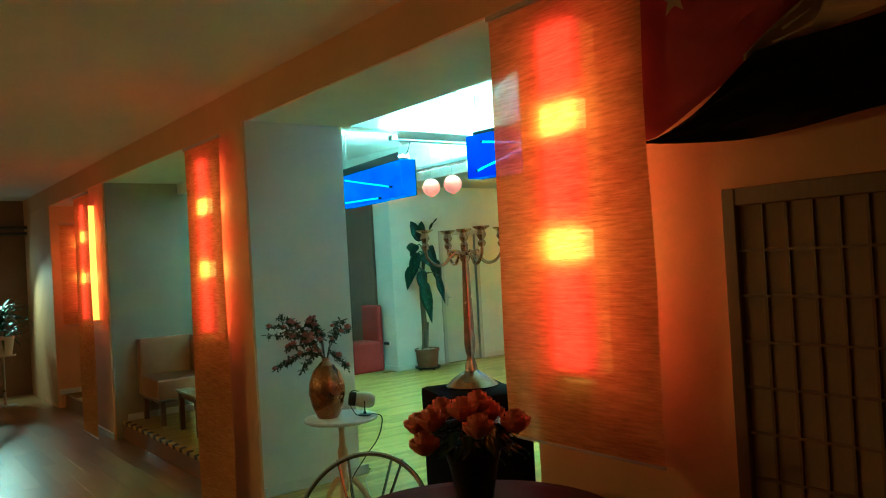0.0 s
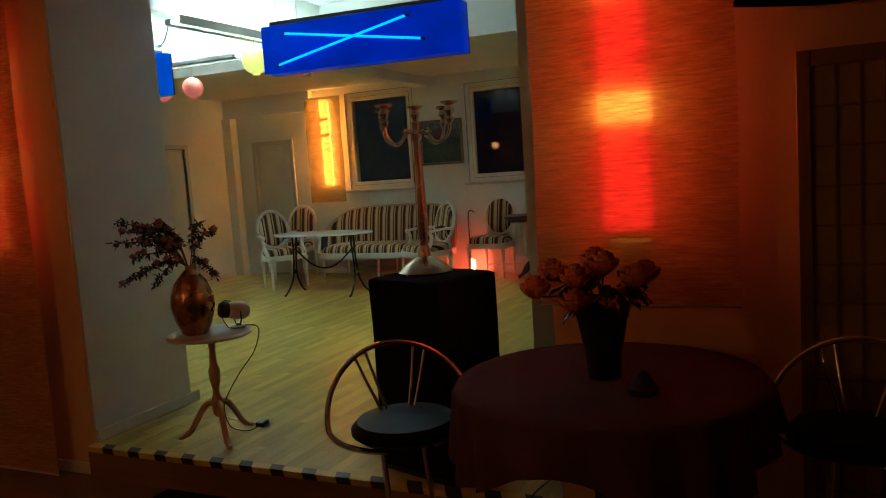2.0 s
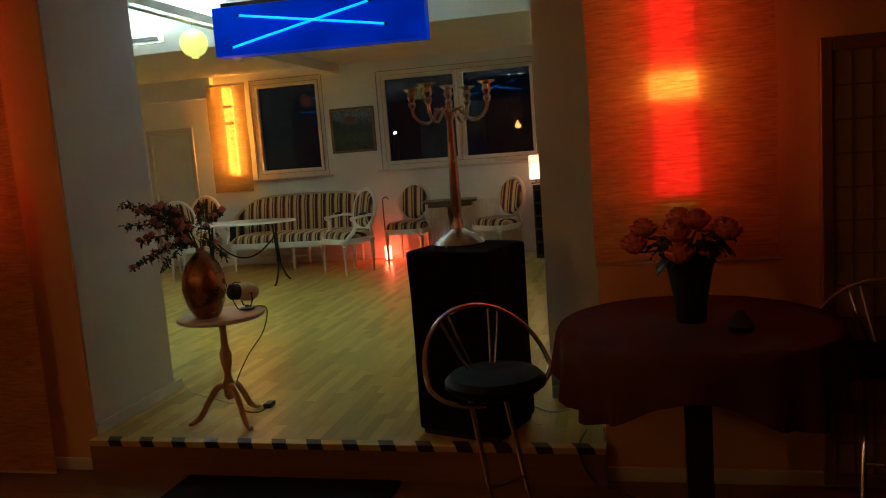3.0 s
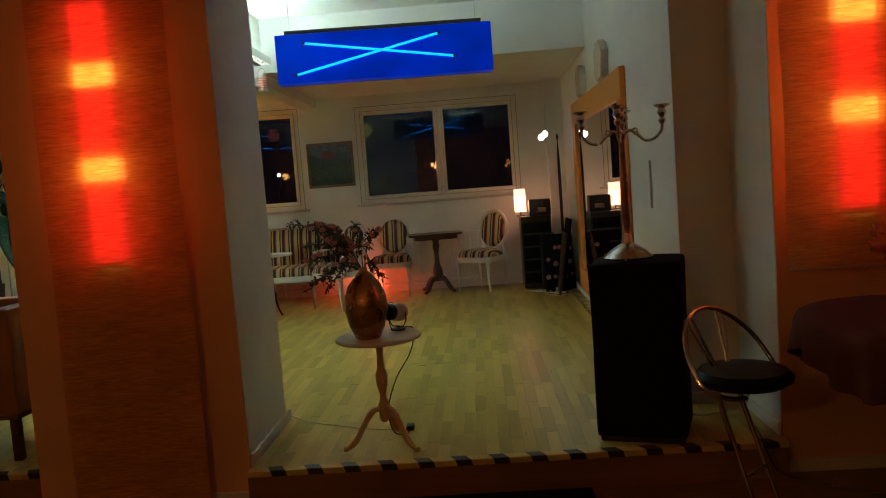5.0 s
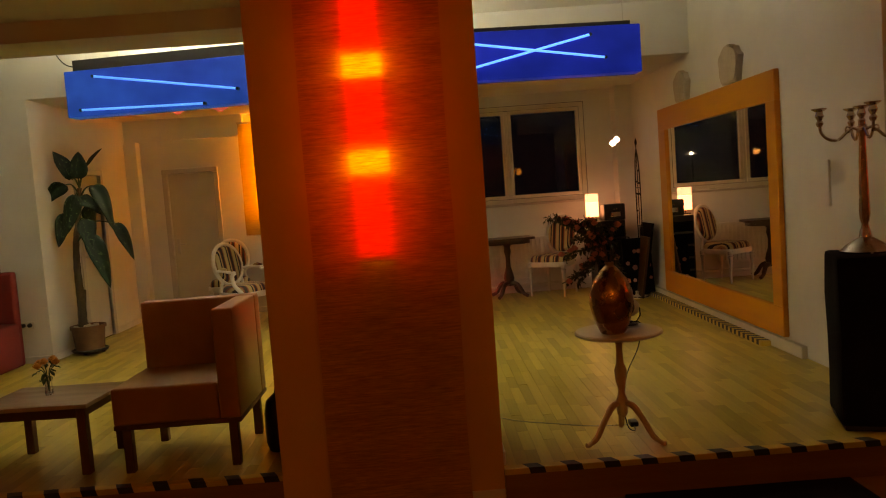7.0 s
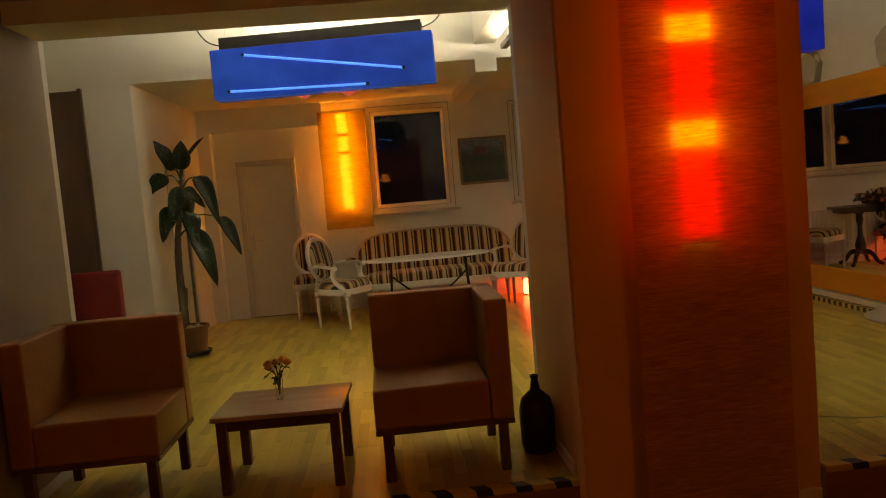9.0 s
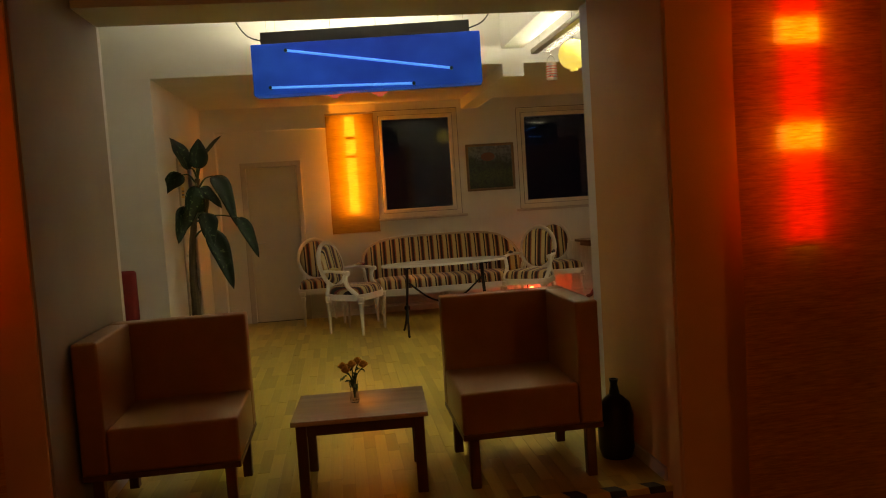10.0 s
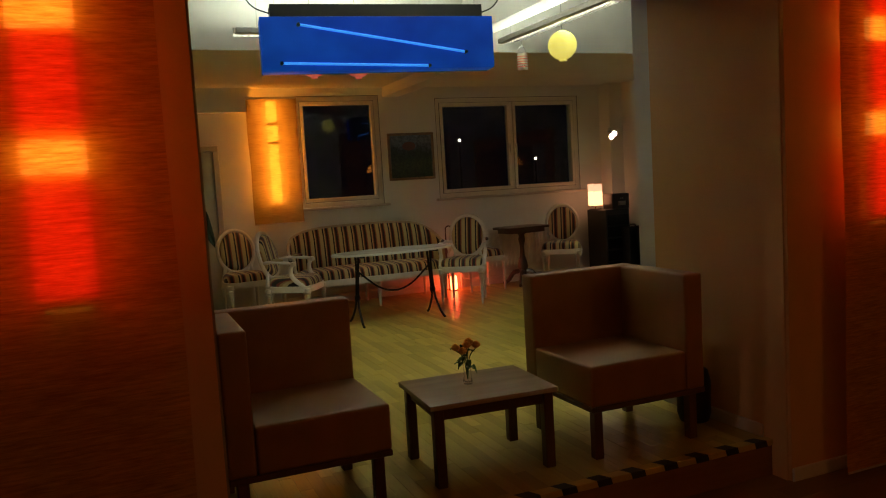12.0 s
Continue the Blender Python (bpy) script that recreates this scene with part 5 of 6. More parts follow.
for k in range(12):
    z = SZ1 - 0.06 - 0.149 * (k + 1)
    bm = bmesh.new()
    box(bm, WALL_X - 0.043, SY0 + 0.05, z - 0.0045, WALL_X - 0.0345, SY1 - 0.05, z + 0.0045)
    part("lattice_bar", bm, SCREEN_WOOD, sc)

# flag hung over the screen: red field with a pale wedge, black lower band
fl = thing("flag", None, "draped cloth flag in red, pale and black, hung on a rod", "flag")


def cloth_patch(name, u0, u1, low, high, mat, label):
    bm = bmesh.new()
    g = []
    nu, nv = 22, 8
    for i in range(nu + 1):
        u = u0 + (u1 - u0) * i / nu
        lo, hi = low(u), high(u)
        g.append([bm.verts.new((WALL_X - 0.09 - 0.025 * math.sin(u * 9 + v * 2) * min(1, u * 3) - 0.02 * u, 1.70 - u, lo + (hi - lo) * v / nv)) for v in range(nv + 1)])
    for a, b in zip(g, g[1:]):
        for v in range(nv):
            bm.faces.new((a[v], b[v], b[v + 1], a[v + 1]))
    return thick(part(name, bm, mat, fl, label, 60), 0.001)


FLAG_RED = surface("red_cloth", (0.30, 0.012, 0.008), (0.42, 0.02, 0.012), 0.8, relief=0.25, fine=280)
FLAG_PALE = surface("pale_cloth", (0.42, 0.26, 0.14), (0.55, 0.36, 0.21), 0.8, relief=0.25, fine=280)
band_top = lambda u: 2.075 + 0.04 * u + 0.19 * max(0, min(1, (u - 0.05) / 0.42)) ** 1.3 + 0.03 * max(0, u - 0.47)
band_low = lambda u: 2.07 - 0.05 * math.sin(min(u, 0.5) * 3.1) + 0.06 * max(0, u - 0.4)
cloth_patch("black_band", 0.01, 1.15, band_low, band_top, BLACK_CLOTH, "black lower band of the flag")
cloth_patch("red_field", 0.0, 0.68, lambda u: band_top(u) + 0.002 if u < 0.43 else 2.28 + (u - 0.43) * 0.62, lambda u: 2.72, FLAG_RED, "red field of the flag")
cloth_patch("pale_field", 0.431, 1.15, lambda u: band_top(u) + 0.002, lambda u: 2.28 + (u - 0.43) * 0.62 if u < 0.68 else 2.72, FLAG_PALE, "pale field of the flag")
bm = bmesh.new()
tube(bm, [(WALL_X - 0.1, 1.71, 2.05), (WALL_X - 0.1, 1.71, 2.75)], 0.008, 8)
part("rod", bm, DARK_WOOD, fl)
bm = bmesh.new()
tube(bm, [(WALL_X - 0.1, 1.715 + 0.014 * math.cos(k * 0.524), 2.065 + 0.014 * math.sin(k * 0.524)) for k in range(12)], 0.004, 6, True)
part("eyelet", bm, IRON, fl)
bm = bmesh.new()
slab(bm, [(1.50 - 0.06 * math.sin(k * 2 * math.pi / 10) * (1 if k % 2 == 0 else 0.4), 2.53 + 0.06 * math.cos(k * 2 * math.pi / 10) * (1 if k % 2 == 0 else 0.4)) for k in range(10)], 0, 0.003)
st = part("star", bm, FLAG_PALE, fl, "pale star on the red field")
st.matrix_basis = Matrix(((0, 0, 1, WALL_X - 0.135), (1, 0, 0, 0), (0, 1, 0, 0), (0, 0, 0, 1)))

# step mat, far corridor end
bm = bmesh.new()
box(bm, 1.35, 3.48, CORR_Z, 2.07, 4.72, CORR_Z + 0.022, 0.006)
mt = part("door_mat", bm, BLACK_CLOTH)
tagged(mt, "black mat lying before the step", "mat")
ps = thing("plant_stand", pose(1.62, 13.6, CORR_Z), "slim pedestal stand carrying a pot plant", "plant stand")
bm = bmesh.new()
lathe(bm, [(0, 0), (0.17, 0), (0.17, 0.015), (0.03, 0.03), (0.02, 0.1), (0.02, 0.76), (0.18, 0.77), (0.18, 0.79), (0, 0.79)], 24)
part("pedestal", bm, STEEL, ps)
yc = thing("yucca", pose(1.62, 13.6, CORR_Z + 0.792), "spiky green pot plant in a white pot on the stand", "plant")
bm = bmesh.new()
lathe(bm, [(0, 0), (0.13, 0), (0.17, 0.26), (0.175, 0.28), (0.155, 0.28), (0.15, 0.24), (0, 0.24)], 24)
part("pot", bm, WHITE_LACQUER, yc)
rng = random.Random(3)
bm = bmesh.new()
for k in range(90):
    a, el = rng.uniform(0, 6.28), rng.uniform(0.1, 1.4)
    leaf_sheet(bm, (0.03 * math.cos(a), 0.03 * math.sin(a), 0.25 + rng.uniform(0, 0.45)), (math.cos(a), math.sin(a), el), rng.uniform(0.3, 0.5), 0.045, rng.uniform(0.3, 1.6), n=5)
tagged(part("leaves", bm, LEAF, yc, "sword-shaped green leaves", 60), kind="stuff")
sp = thing("spot_lamp", pose(1.62, 14.55, 2.05), "small black spot lamp glowing on the end wall", "lamp")
bm = bmesh.new()
lathe(bm, [(0, 0.08), (0.06, 0.08), (0.075, 0.0), (0.07, -0.05), (0, -0.06)], 18, m=pose(0, 0, 0, 105, 0, 0))
part("housing", bm, BLACK_PLASTIC, sp)
bm = bmesh.new()
lathe(bm, [(0, 0.085), (0.045, 0.085), (0.045, 0.09), (0, 0.092)], 18, m=pose(0, 0, 0, 105, 0, 0))
part("bulb", bm, glow("spot_bulb", (1.0, 0.95, 0.8), 40), sp)
spot_light = bpy.data.lights.new("spot_light", "SPOT")
spot_light.energy, spot_light.spot_size, spot_light.spot_blend, spot_light.color, spot_light.shadow_soft_size = 60, radians(110), 0.6, (1.0, 0.86, 0.62), 0.05
spot_ob = new("spot_light", spot_light)
spot_ob.matrix_basis = look((1.62, 14.40, 2.03), (1.3, 12.6, 0.2))
bm = bmesh.new()
tube(bm, [(0, 0, 0), (0, 0.15, 0.0)], 0.012, 8)
part("arm", bm, BLACK_PLASTIC, sp)
rp = thing("pipe_rail", None, "two dark pipes running across below the corridor's ceiling", "pipe")
for z in (2.50, 2.60):
    bm = bmesh.new()
    tube(bm, [(-3.19, 14.4, z), (WALL_X - 0.01, 14.4, z)], 0.025, 8)
    part("pipe", bm, BLACK_PLASTIC, rp)


# ---- room: hanging lights and lanterns ----
def batten(m, length, label):
    """Fluorescent batten with a ribbed reflector, its tube shining up and sideways."""
    b = thing("fluorescent_light", m, label, "ceiling light", group="fluorescent battens")
    h = length / 2
    bm = bmesh.new()
    box(bm, -h, -0.035, 0.0, h, 0.035, 0.05, 0.006)
    part("housing", bm, surface("batten_paint", (0.36, 0.35, 0.33), (0.46, 0.45, 0.42), 0.5), b)
    bm = bmesh.new()
    tube(bm, [(-h + 0.05, -0.075, 0.058), (h - 0.05, -0.075, 0.058)], 0.013, 8)
    part("fluorescent_tube", bm, TUBE_BATTEN, b)
    n = max(4, int(length / 0.055))
    for k in range(n):
        x = -h + 0.05 + (length - 0.1) * (k + 0.5) / n
        bm = bmesh.new()
        box(bm, x - 0.002, -0.125, 0.002, x + 0.002, -0.037, 0.034)
        part("louvre", bm, CHROME, b)
    bm = bmesh.new()
    box(bm, -h, -0.13, 0.0, h, -0.126, 0.075)
    part("reflector", bm, CHROME, b)
    for x in (-h * 0.8, h * 0.8):
        bm = bmesh.new()
        tube(bm, [(x, 0, 0.04), (x, 0, UP_TOP - m.translation.z)], 0.004, 6)
        part("hanger", bm, STEEL, b)
    return b


batten(pose(5.05, 6.16, 2.86, 0, 0, 0), 2.1, "long fluorescent batten with a shiny louvre under the ceiling")
batten(pose(5.80, 7.87, 2.86, 0, 0, 90), 1.85, "fluorescent batten with a shiny louvre before the lower ceiling")


def paper_mat(name, colour, strength):
    m, nt, bs, out = nodes_of(name)
    n = noise_tex(nt, coords(nt, (3, 3, 18)), 3, 3)
    nt.links.new(ramp(nt, n, [(0.3, tuple(c * 0.8 for c in colour)), (0.7, colour)]), bs.inputs["Base Color"])
    nt.links.new(ramp(nt, n, [(0.3, tuple(c * 0.8 for c in colour)), (0.7, colour)]), bs.inputs["Emission Color"])
    bs.inputs["Emission Strength"].default_value = strength
    bs.inputs["Roughness"].default_value = 0.8
    return m


def lantern(x, y, z, r, mat, label):
    t = thing("paper_lantern", pose(x, y, z), label, "lantern", group="round paper lanterns")
    bm = bmesh.new()
    prof = [(0.012 if abs(math.cos(math.pi * k / 24)) > 0.98 else r * math.sin(math.pi * k / 24) * (1 + 0.012 * (k % 2)), -r * math.cos(math.pi * k / 24)) for k in range(1, 24)]
    lathe(bm, [(r * 0.2, -r * 1.0)] + prof[2:-2] + [(r * 0.2, r * 1.0)], 26)
    part("globe", bm, mat, t)
    bm = bmesh.new()
    lathe(bm, [(0, -r * 1.08), (r * 0.25, -r * 1.08), (r * 0.25, -r * 0.97), (0, -r * 0.97)], 14)
    part("ring", bm, mat, t)
    bm = bmesh.new()
    tube(bm, [(0, 0, r), (0, 0, (UP_TOP if x < 6.4 else LOW_TOP) - z)], 0.002, 5)
    part("string", bm, BLACK_PLASTIC, t)


lantern(5.05, 6.10, 2.66, 0.125, paper_mat("yellow_paper", (0.80, 0.74, 0.16), 1.5), "round yellow paper lantern hanging under the batten")
RED_PAPER = paper_mat("red_paper", (0.72, 0.17, 0.12), 0.6)
lantern(5.93, 8.12, 2.63, 0.115, RED_PAPER, "round salmon-red paper lantern before the lower ceiling")
lantern(5.96, 7.70, 2.63, 0.115, RED_PAPER, "round salmon-red paper lantern before the lower ceiling")
ca = thing("can_lantern", pose(5.84, 6.07, 2.56), "small striped tin lantern hanging from the batten's end", "lantern")
bm = bmesh.new()
lathe(bm, [(0, 0), (0.05, 0), (0.052, 0.008)] + [(0.05 + 0.002 * (k % 2), 0.01 + 0.0105 * k) for k in range(13)] + [(0.052, 0.155), (0.05, 0.16), (0, 0.16)], 20)
part("tin", bm, STEEL, ca)
for k in range(5):
    bm = bmesh.new()
    lathe(bm, [(0.0535, 0), (0.0545, 0.0), (0.0545, 0.008), (0.0535, 0.008)], 20, z=0.03 + 0.024 * k)
    part("band", bm, surface("red_band%d" % k, (0.5, 0.05, 0.03), (0.6, 0.09, 0.05), 0.5), ca)
bm = bmesh.new()
tube(bm, curve_pts([(0, -0.045, 0.155), (0, -0.03, 0.21), (0, 0, 0.235), (0, 0.03, 0.21), (0, 0.045, 0.155)], 4), 0.003, 6)
tube(bm, [(0, 0, 0.235), (0, 0, 0.31)], 0.002, 5)
part("handle", bm, STEEL, ca)


# ---- room: pictures, busts, side wall ----
def scenery():
    m, nt, bs, out = nodes_of("painted_landscape")
    tc = nt.nodes.new("ShaderNodeTexCoord")
    sep = nt.nodes.new("ShaderNodeSeparateXYZ")
    nt.links.new(tc.outputs["Object"], sep.inputs[0])
    n, n2 = noise_tex(nt, coords(nt), 11, 5, 0.7), noise_tex(nt, coords(nt), 34, 4, 0.7)
    h = math_node(nt, "ADD", math_node(nt, "DIVIDE", sep.outputs[2], 0.62), math_node(nt, "MULTIPLY", math_node(nt, "SUBTRACT", n, 0.5), 0.5))
    base = ramp(nt, h, [(0.0, (0.02, 0.035, 0.012)), (0.35, (0.05, 0.08, 0.02)), (0.55, (0.02, 0.04, 0.02)), (0.66, (0.04, 0.06, 0.05)), (0.75, (0.12, 0.15, 0.18)), (1.0, (0.18, 0.22, 0.27))])
    mix = nt.nodes.new("ShaderNodeMix")
    mix.data_type, mix.blend_type = "RGBA", "MULTIPLY"
    mix.inputs["Factor"].default_value = 0.8
    nt.links.new(base, mix.inputs["A"])
    nt.links.new(ramp(nt, n2, [(0.35, (0.12, 0.12, 0.12)), (0.65, (0.9, 0.9, 0.9))]), mix.inputs["B"])
    nt.links.new(mix.outputs["Result"], bs.inputs["Base Color"])
    bs.inputs["Roughness"].default_value = 0.4
    bump(nt, bs, n2, 0.3, 0.002)
    return m


pc = thing("painting", pose(ROOM_X, 6.06, 1.57), "framed dark green landscape painting between the windows", "picture")
PW, PH = 0.335, 0.64
for nm, b in (("frame_rail", (-PW, PW, 0, 0.035)), ("frame_rail", (-PW, PW, PH - 0.035, PH)), ("frame_stile", (-PW, -PW + 0.035, 0.035, PH - 0.035)), ("frame_stile", (PW - 0.035, PW, 0.035, PH - 0.035))):
    bm = bmesh.new()
    box(bm, -0.035, b[0], b[2], -0.002, b[1], b[3], 0.006)
    part(nm, bm, surface("gilt_frame", (0.12, 0.07, 0.03), (0.2, 0.12, 0.05), 0.4, scale=20), pc)
bm = bmesh.new()
box(bm, -0.02, -PW + 0.03, 0.03, -0.004, PW - 0.03, PH - 0.03)
part("canvas", bm, scenery(), pc)
bm = bmesh.new()
lathe(bm, [(0, 0), (0.05, 0.0), (0.075, 0.025), (0.065, 0.05), (0, 0.06)], 16, m=pose(-0.02, 0.03, 0.46, 0, -90, 0) @ Matrix.Diagonal((0.8, 1.3, 0.06, 1)))
part("red_roof", bm, surface("roof_paint", (0.10, 0.03, 0.02), (0.15, 0.05, 0.03), 0.5), pc)

STONE = surface("pale_stone", (0.42, 0.36, 0.28), (0.55, 0.48, 0.40), 0.85, scale=9, relief=0.4, depth=0.006, fine=40)


def torso(x, z, w, h, seed):
    rng = random.Random(seed)
    bm = bmesh.new()
    outline = ((-0.36, -0.5), (-0.42, -0.25), (-0.40, -0.02), (-0.5, 0.12), (-0.44, 0.26), (-0.30, 0.28), (-0.26, 0.42), (-0.12, 0.40), (-0.02, 0.5), (0.12, 0.46), (0.17, 0.37), (0.30, 0.40), (0.38, 0.24), (0.5, 0.14), (0.44, -0.05), (0.40, -0.28), (0.34, -0.5))
    pts = [(-w * (x_ + rng.uniform(-0.02, 0.02)), h * (z_ + rng.uniform(-0.02, 0.02) * (z_ > -0.5))) for x_, z_ in outline]
    slab(bm, pts, 0, 0.07)
    bmesh.ops.bevel(bm, geom=[e for e in bm.edges if abs(e.verts[0].co.z - e.verts[1].co.z) < 1e-5 and e.verts[0].co.z > 0.05], offset=0.014, segments=2, affect="EDGES")
    ob = part("stone_relief", bm, STONE)
    ob.matrix_basis = Matrix(((1, 0, 0, x), (0, 0, 1, 2.755), (0, 1, 0, z + h / 2), (0, 0, 0, 1)))
    tagged(ob, "pale carved stone relief standing on the mirror frame", "sculpture", group="stone reliefs")


torso(6.58, 2.335, 0.42, 0.33, 1)
torso(5.20, 2.335, 0.46, 0.36, 2)

bm = bmesh.new()
box(bm, 3.55, 2.752, 1.22, 3.60, 2.768, 1.56, 0.004)
th = part("thermometer", bm, WHITE_LACQUER)
tagged(th, "narrow pale strip fixed to the white wall", "fitting")

# floor board with hazard tape before the mirror
bd = thing("edge_board", None, "low white board with black and yellow tape along the mirror wall", "board")
bm = bmesh.new()
box(bm, 4.0, 2.752, 0, 8.2, 2.80, 0.10, 0.004)
part("plinth", bm, BASEBOARD, bd)
bm = bmesh.new()
box(bm, 4.55, 2.802, 0, 7.9, 2.885, 0.045, 0.003)
strip = part("tape_board", bm, YELLOW_TAPE, bd)
bm0 = bmesh.new()
q = [bm0.verts.new(p) for p in ((0, 2.8015, 0.0465), (0.05, 2.8015, 0.0465), (0.085, 2.8865, 0.0465), (0.035, 2.8865, 0.0465), (0.035, 2.8865, 0.002), (0.085, 2.8865, 0.002))]
bm0.faces.new(q[:4])
bm0.faces.new((q[3], q[2], q[5], q[4]))
stripe_mesh = finish(bm0, "stripe", BLACK_TAPE, 20)
for k in range(33):
    o = new("stripe", stripe_mesh)
    o.parent, o.location = strip, (4.57 + k * 0.1, 0, 0)


# hazard tape along the step edges
def edge_tape(x, y0, y1, label):
    e = thing("edge_tape", None, label, "tape", group="step edge tapes")
    bm = bmesh.new()
    box(bm, x - 0.092, y0, -0.03, x - 0.03, y1, 0.004, 0.003)
    base = part("nosing", bm, YELLOW_TAPE, e, "worn yellow edge tape")
    b = bmesh.new()
    vs_ = [b.verts.new(p) for p in ((x - 0.0945, 0.0, -0.029), (x - 0.0945, 0.085, -0.029), (x - 0.0945, 0.095, 0.0062), (x - 0.0945, 0.01, 0.0062), (x - 0.031, 0.125, 0.0062), (x - 0.031, 0.04, 0.0062))]
    b.faces.new(vs_[:4])
    b.faces.new((vs_[3], vs_[2], vs_[4], vs_[5]))
    me = finish(b, "stripe", BLACK_TAPE, 20)
    y = y0 + 0.05
    while y < y1 - 0.14:
        o = new("stripe", me)
        o.parent, o.location = base, (0, y, 0)
        y += 0.205


edge_tape(WALL_X, P1_Y, PA0, "black and yellow hazard tape along the first opening's step")
edge_tape(STEP_X + 0.03, PA1, P3_Y, "black and yellow hazard tape along the second opening's step")

# ---- room corner: rack, lamp, player, trellis, leaning frames ----
rk = thing("equipment_rack", pose(8.62, 3.24, 0), "tall black equipment rack in the corner", "rack")
bm = bmesh.new()
box(bm, -0.24, -0.2, 0.02, 0.24, 0.2, 0.98, 0.008)
part("case", bm, BLACK_PLASTIC, rk)
for k in range(5):
    bm = bmesh.new()
    box(bm, -0.248, -0.18, 0.08 + 0.17 * k, -0.241, 0.18, 0.22 + 0.17 * k, 0.003)
    part("panel", bm, BLACK_CLOTH, rk)
pla = thing("music_player", pose(8.50, 3.20, 0.982), "black compact music player with a small silver display", "stereo")
bm = bmesh.new()
box(bm, -0.12, -0.17, 0, 0.12, 0.12, 0.22, 0.02, 2)
part("case", bm, BLACK_PLASTIC, pla)
bm = bmesh.new()
box(bm, -0.126, -0.10, 0.05, -0.121, 0.03, 0.11)
part("display", bm, STEEL, pla)
for y in (-0.05, -0.02):
    bm = bmesh.new()
    lathe(bm, [(0, 0), (0.01, 0), (0.01, 0.008), (0, 0.008)], 10, m=pose(-0.12, y, 0.15, 0, -90, 0))
    part("knob", bm, CHROME, pla)
dl = thing("table_lamp", pose(8.66, 3.42, 0.982), "small square paper table lamp, lit, at the rack's edge", "lamp")
bm = bmesh.new()
box(bm, -0.06, -0.06, 0, 0.06, 0.06, 0.015, 0.003)
tube(bm, [(0, 0, 0.01), (0, 0, 0.12)], 0.01, 8)
part("base", bm, DARK_WOOD, dl)
bm = bmesh.new()
box(bm, -0.075, -0.075, 0.06, 0.075, 0.075, 0.26, 0.004)
part("shade", bm, glow("lamp_paper", (1.0, 0.40, 0.18), 6.5), dl, "glowing square paper shade")
bm = bmesh.new()
box(bm, -0.0755, -0.0755, 0.262, 0.0755, 0.0755, 0.37, 0.004)
part("upper_shade", bm, glow("lamp_paper_top", (1.0, 0.5, 0.3), 2.4), dl, "dimmer upper part of the shade")

tr = thing("iron_trellis", pose(8.10, 2.92, 0), "slim black iron trellis with small knobs standing in the corner", "trellis")
for s in (-1, 1):
    bm = bmesh.new()
    tube(bm, curve_pts([(s * 0.09, 0, 0), (s * 0.1, 0, 0.8), (s * 0.11, 0, 1.4), (s * 0.07, 0, 1.75), (0, 0, 1.9)], 6), 0.008, 6)
    part("rod", bm, IRON, tr)
bm = bmesh.new()
tube(bm, [(0, 0, 0), (0, 0, 1.98)], 0.006, 6)
lathe(bm, [(0, 0), (0.012, 0.01), (0.018, 0.04), (0.008, 0.08), (0, 0.1)], 10, z=1.95)
part("spire", bm, IRON, tr)
for z, x in ((1.62, -0.03), (1.48, 0.05), (1.46, -0.04), (1.32, 0.07), (1.32, -0.07), (1.1, 0.09)):
    bm = bmesh.new()
    lathe(bm, [(0, -0.015), (0.014, -0.008), (0.016, 0), (0.014, 0.008), (0, 0.015)], 8, x, 0, z)
    part("knob", bm, IRON, tr)
for z in (0.4, 0.9, 1.4):
    bm = bmesh.new()
    tube(bm, [(-0.1, 0, z), (0.1, 0, z)], 0.005, 6)
    part("crossbar", bm, IRON, tr)
for k, (x, h, w, m_, tx) in enumerate(((8.0, 0.95, 0.5, BLACK_CLOTH, "large black-covered board leaning against the wall"), (7.88, 0.78, 0.4, DARK_WOOD, "dark wooden picture frame leaning against the wall"))):
    bm = bmesh.new()
    box(bm, -w / 2, 0, 0, w / 2, 0.03, h, 0.005)
    box(bm, -w / 2 + 0.05, -0.004, 0.05, w / 2 - 0.05, 0.001, h - 0.05)
    o = part("leaning_board", bm, m_)
    o.matrix_basis = pose(x, 2.98 + 0.05 * k, 0, 9, 0, 0)
    tagged(o, tx, "board")
rp_ = thing("rose_picture", pose(7.92, 2.98, 0.02, 0, 8, 8), "dark leaning canvas painted with salmon-pink roses", "picture")
bm = bmesh.new()
box(bm, 0, -0.18, 0.0, 0.02, 0.22, 0.74, 0.004)
part("canvas", bm, BLACK_CLOTH, rp_)
rng = random.Random(31)
for k in range(11):
    bm = bmesh.new()
    r_ = rng.uniform(0.022, 0.036)
    lathe(bm, [(0, 0.006), (r_ * 0.4, 0.005), (r_ * 0.7, 0.006), (r_, 0.001), (r_, 0)], 12, m=pose(-0.001, -0.12 + 0.095 * (k % 4) + rng.uniform(-0.025, 0.025), 0.22 + 0.16 * (k // 4) + rng.uniform(-0.04, 0.04), 0, -90, 0),
          wobble=lambda a, h: 1 + 0.12 * math.sin(5 * a))
    part("painted_rose", bm, PINK, rp_)
cs = thing("black_case", pose(8.26, 3.08, 0), "black upright case standing between the rack and the boards", "case")
bm = bmesh.new()
box(bm, -0.10, -0.13, 0.0, 0.10, 0.13, 0.72, 0.02, 2)
part("body", bm, BLACK_CLOTH, cs)
bm = bmesh.new()
tube(bm, curve_pts([(0, -0.05, 0.715), (0, -0.04, 0.75), (0, 0.04, 0.75), (0, 0.05, 0.715)], 5), 0.008, 6)
part("handle", bm, BLACK_PLASTIC, cs)
ms = thing("power_strip", pose(7.86, 3.04, 0, 0, 0, 20), "white power strip with curled white cables on the floor", "power strip")
bm = bmesh.new()
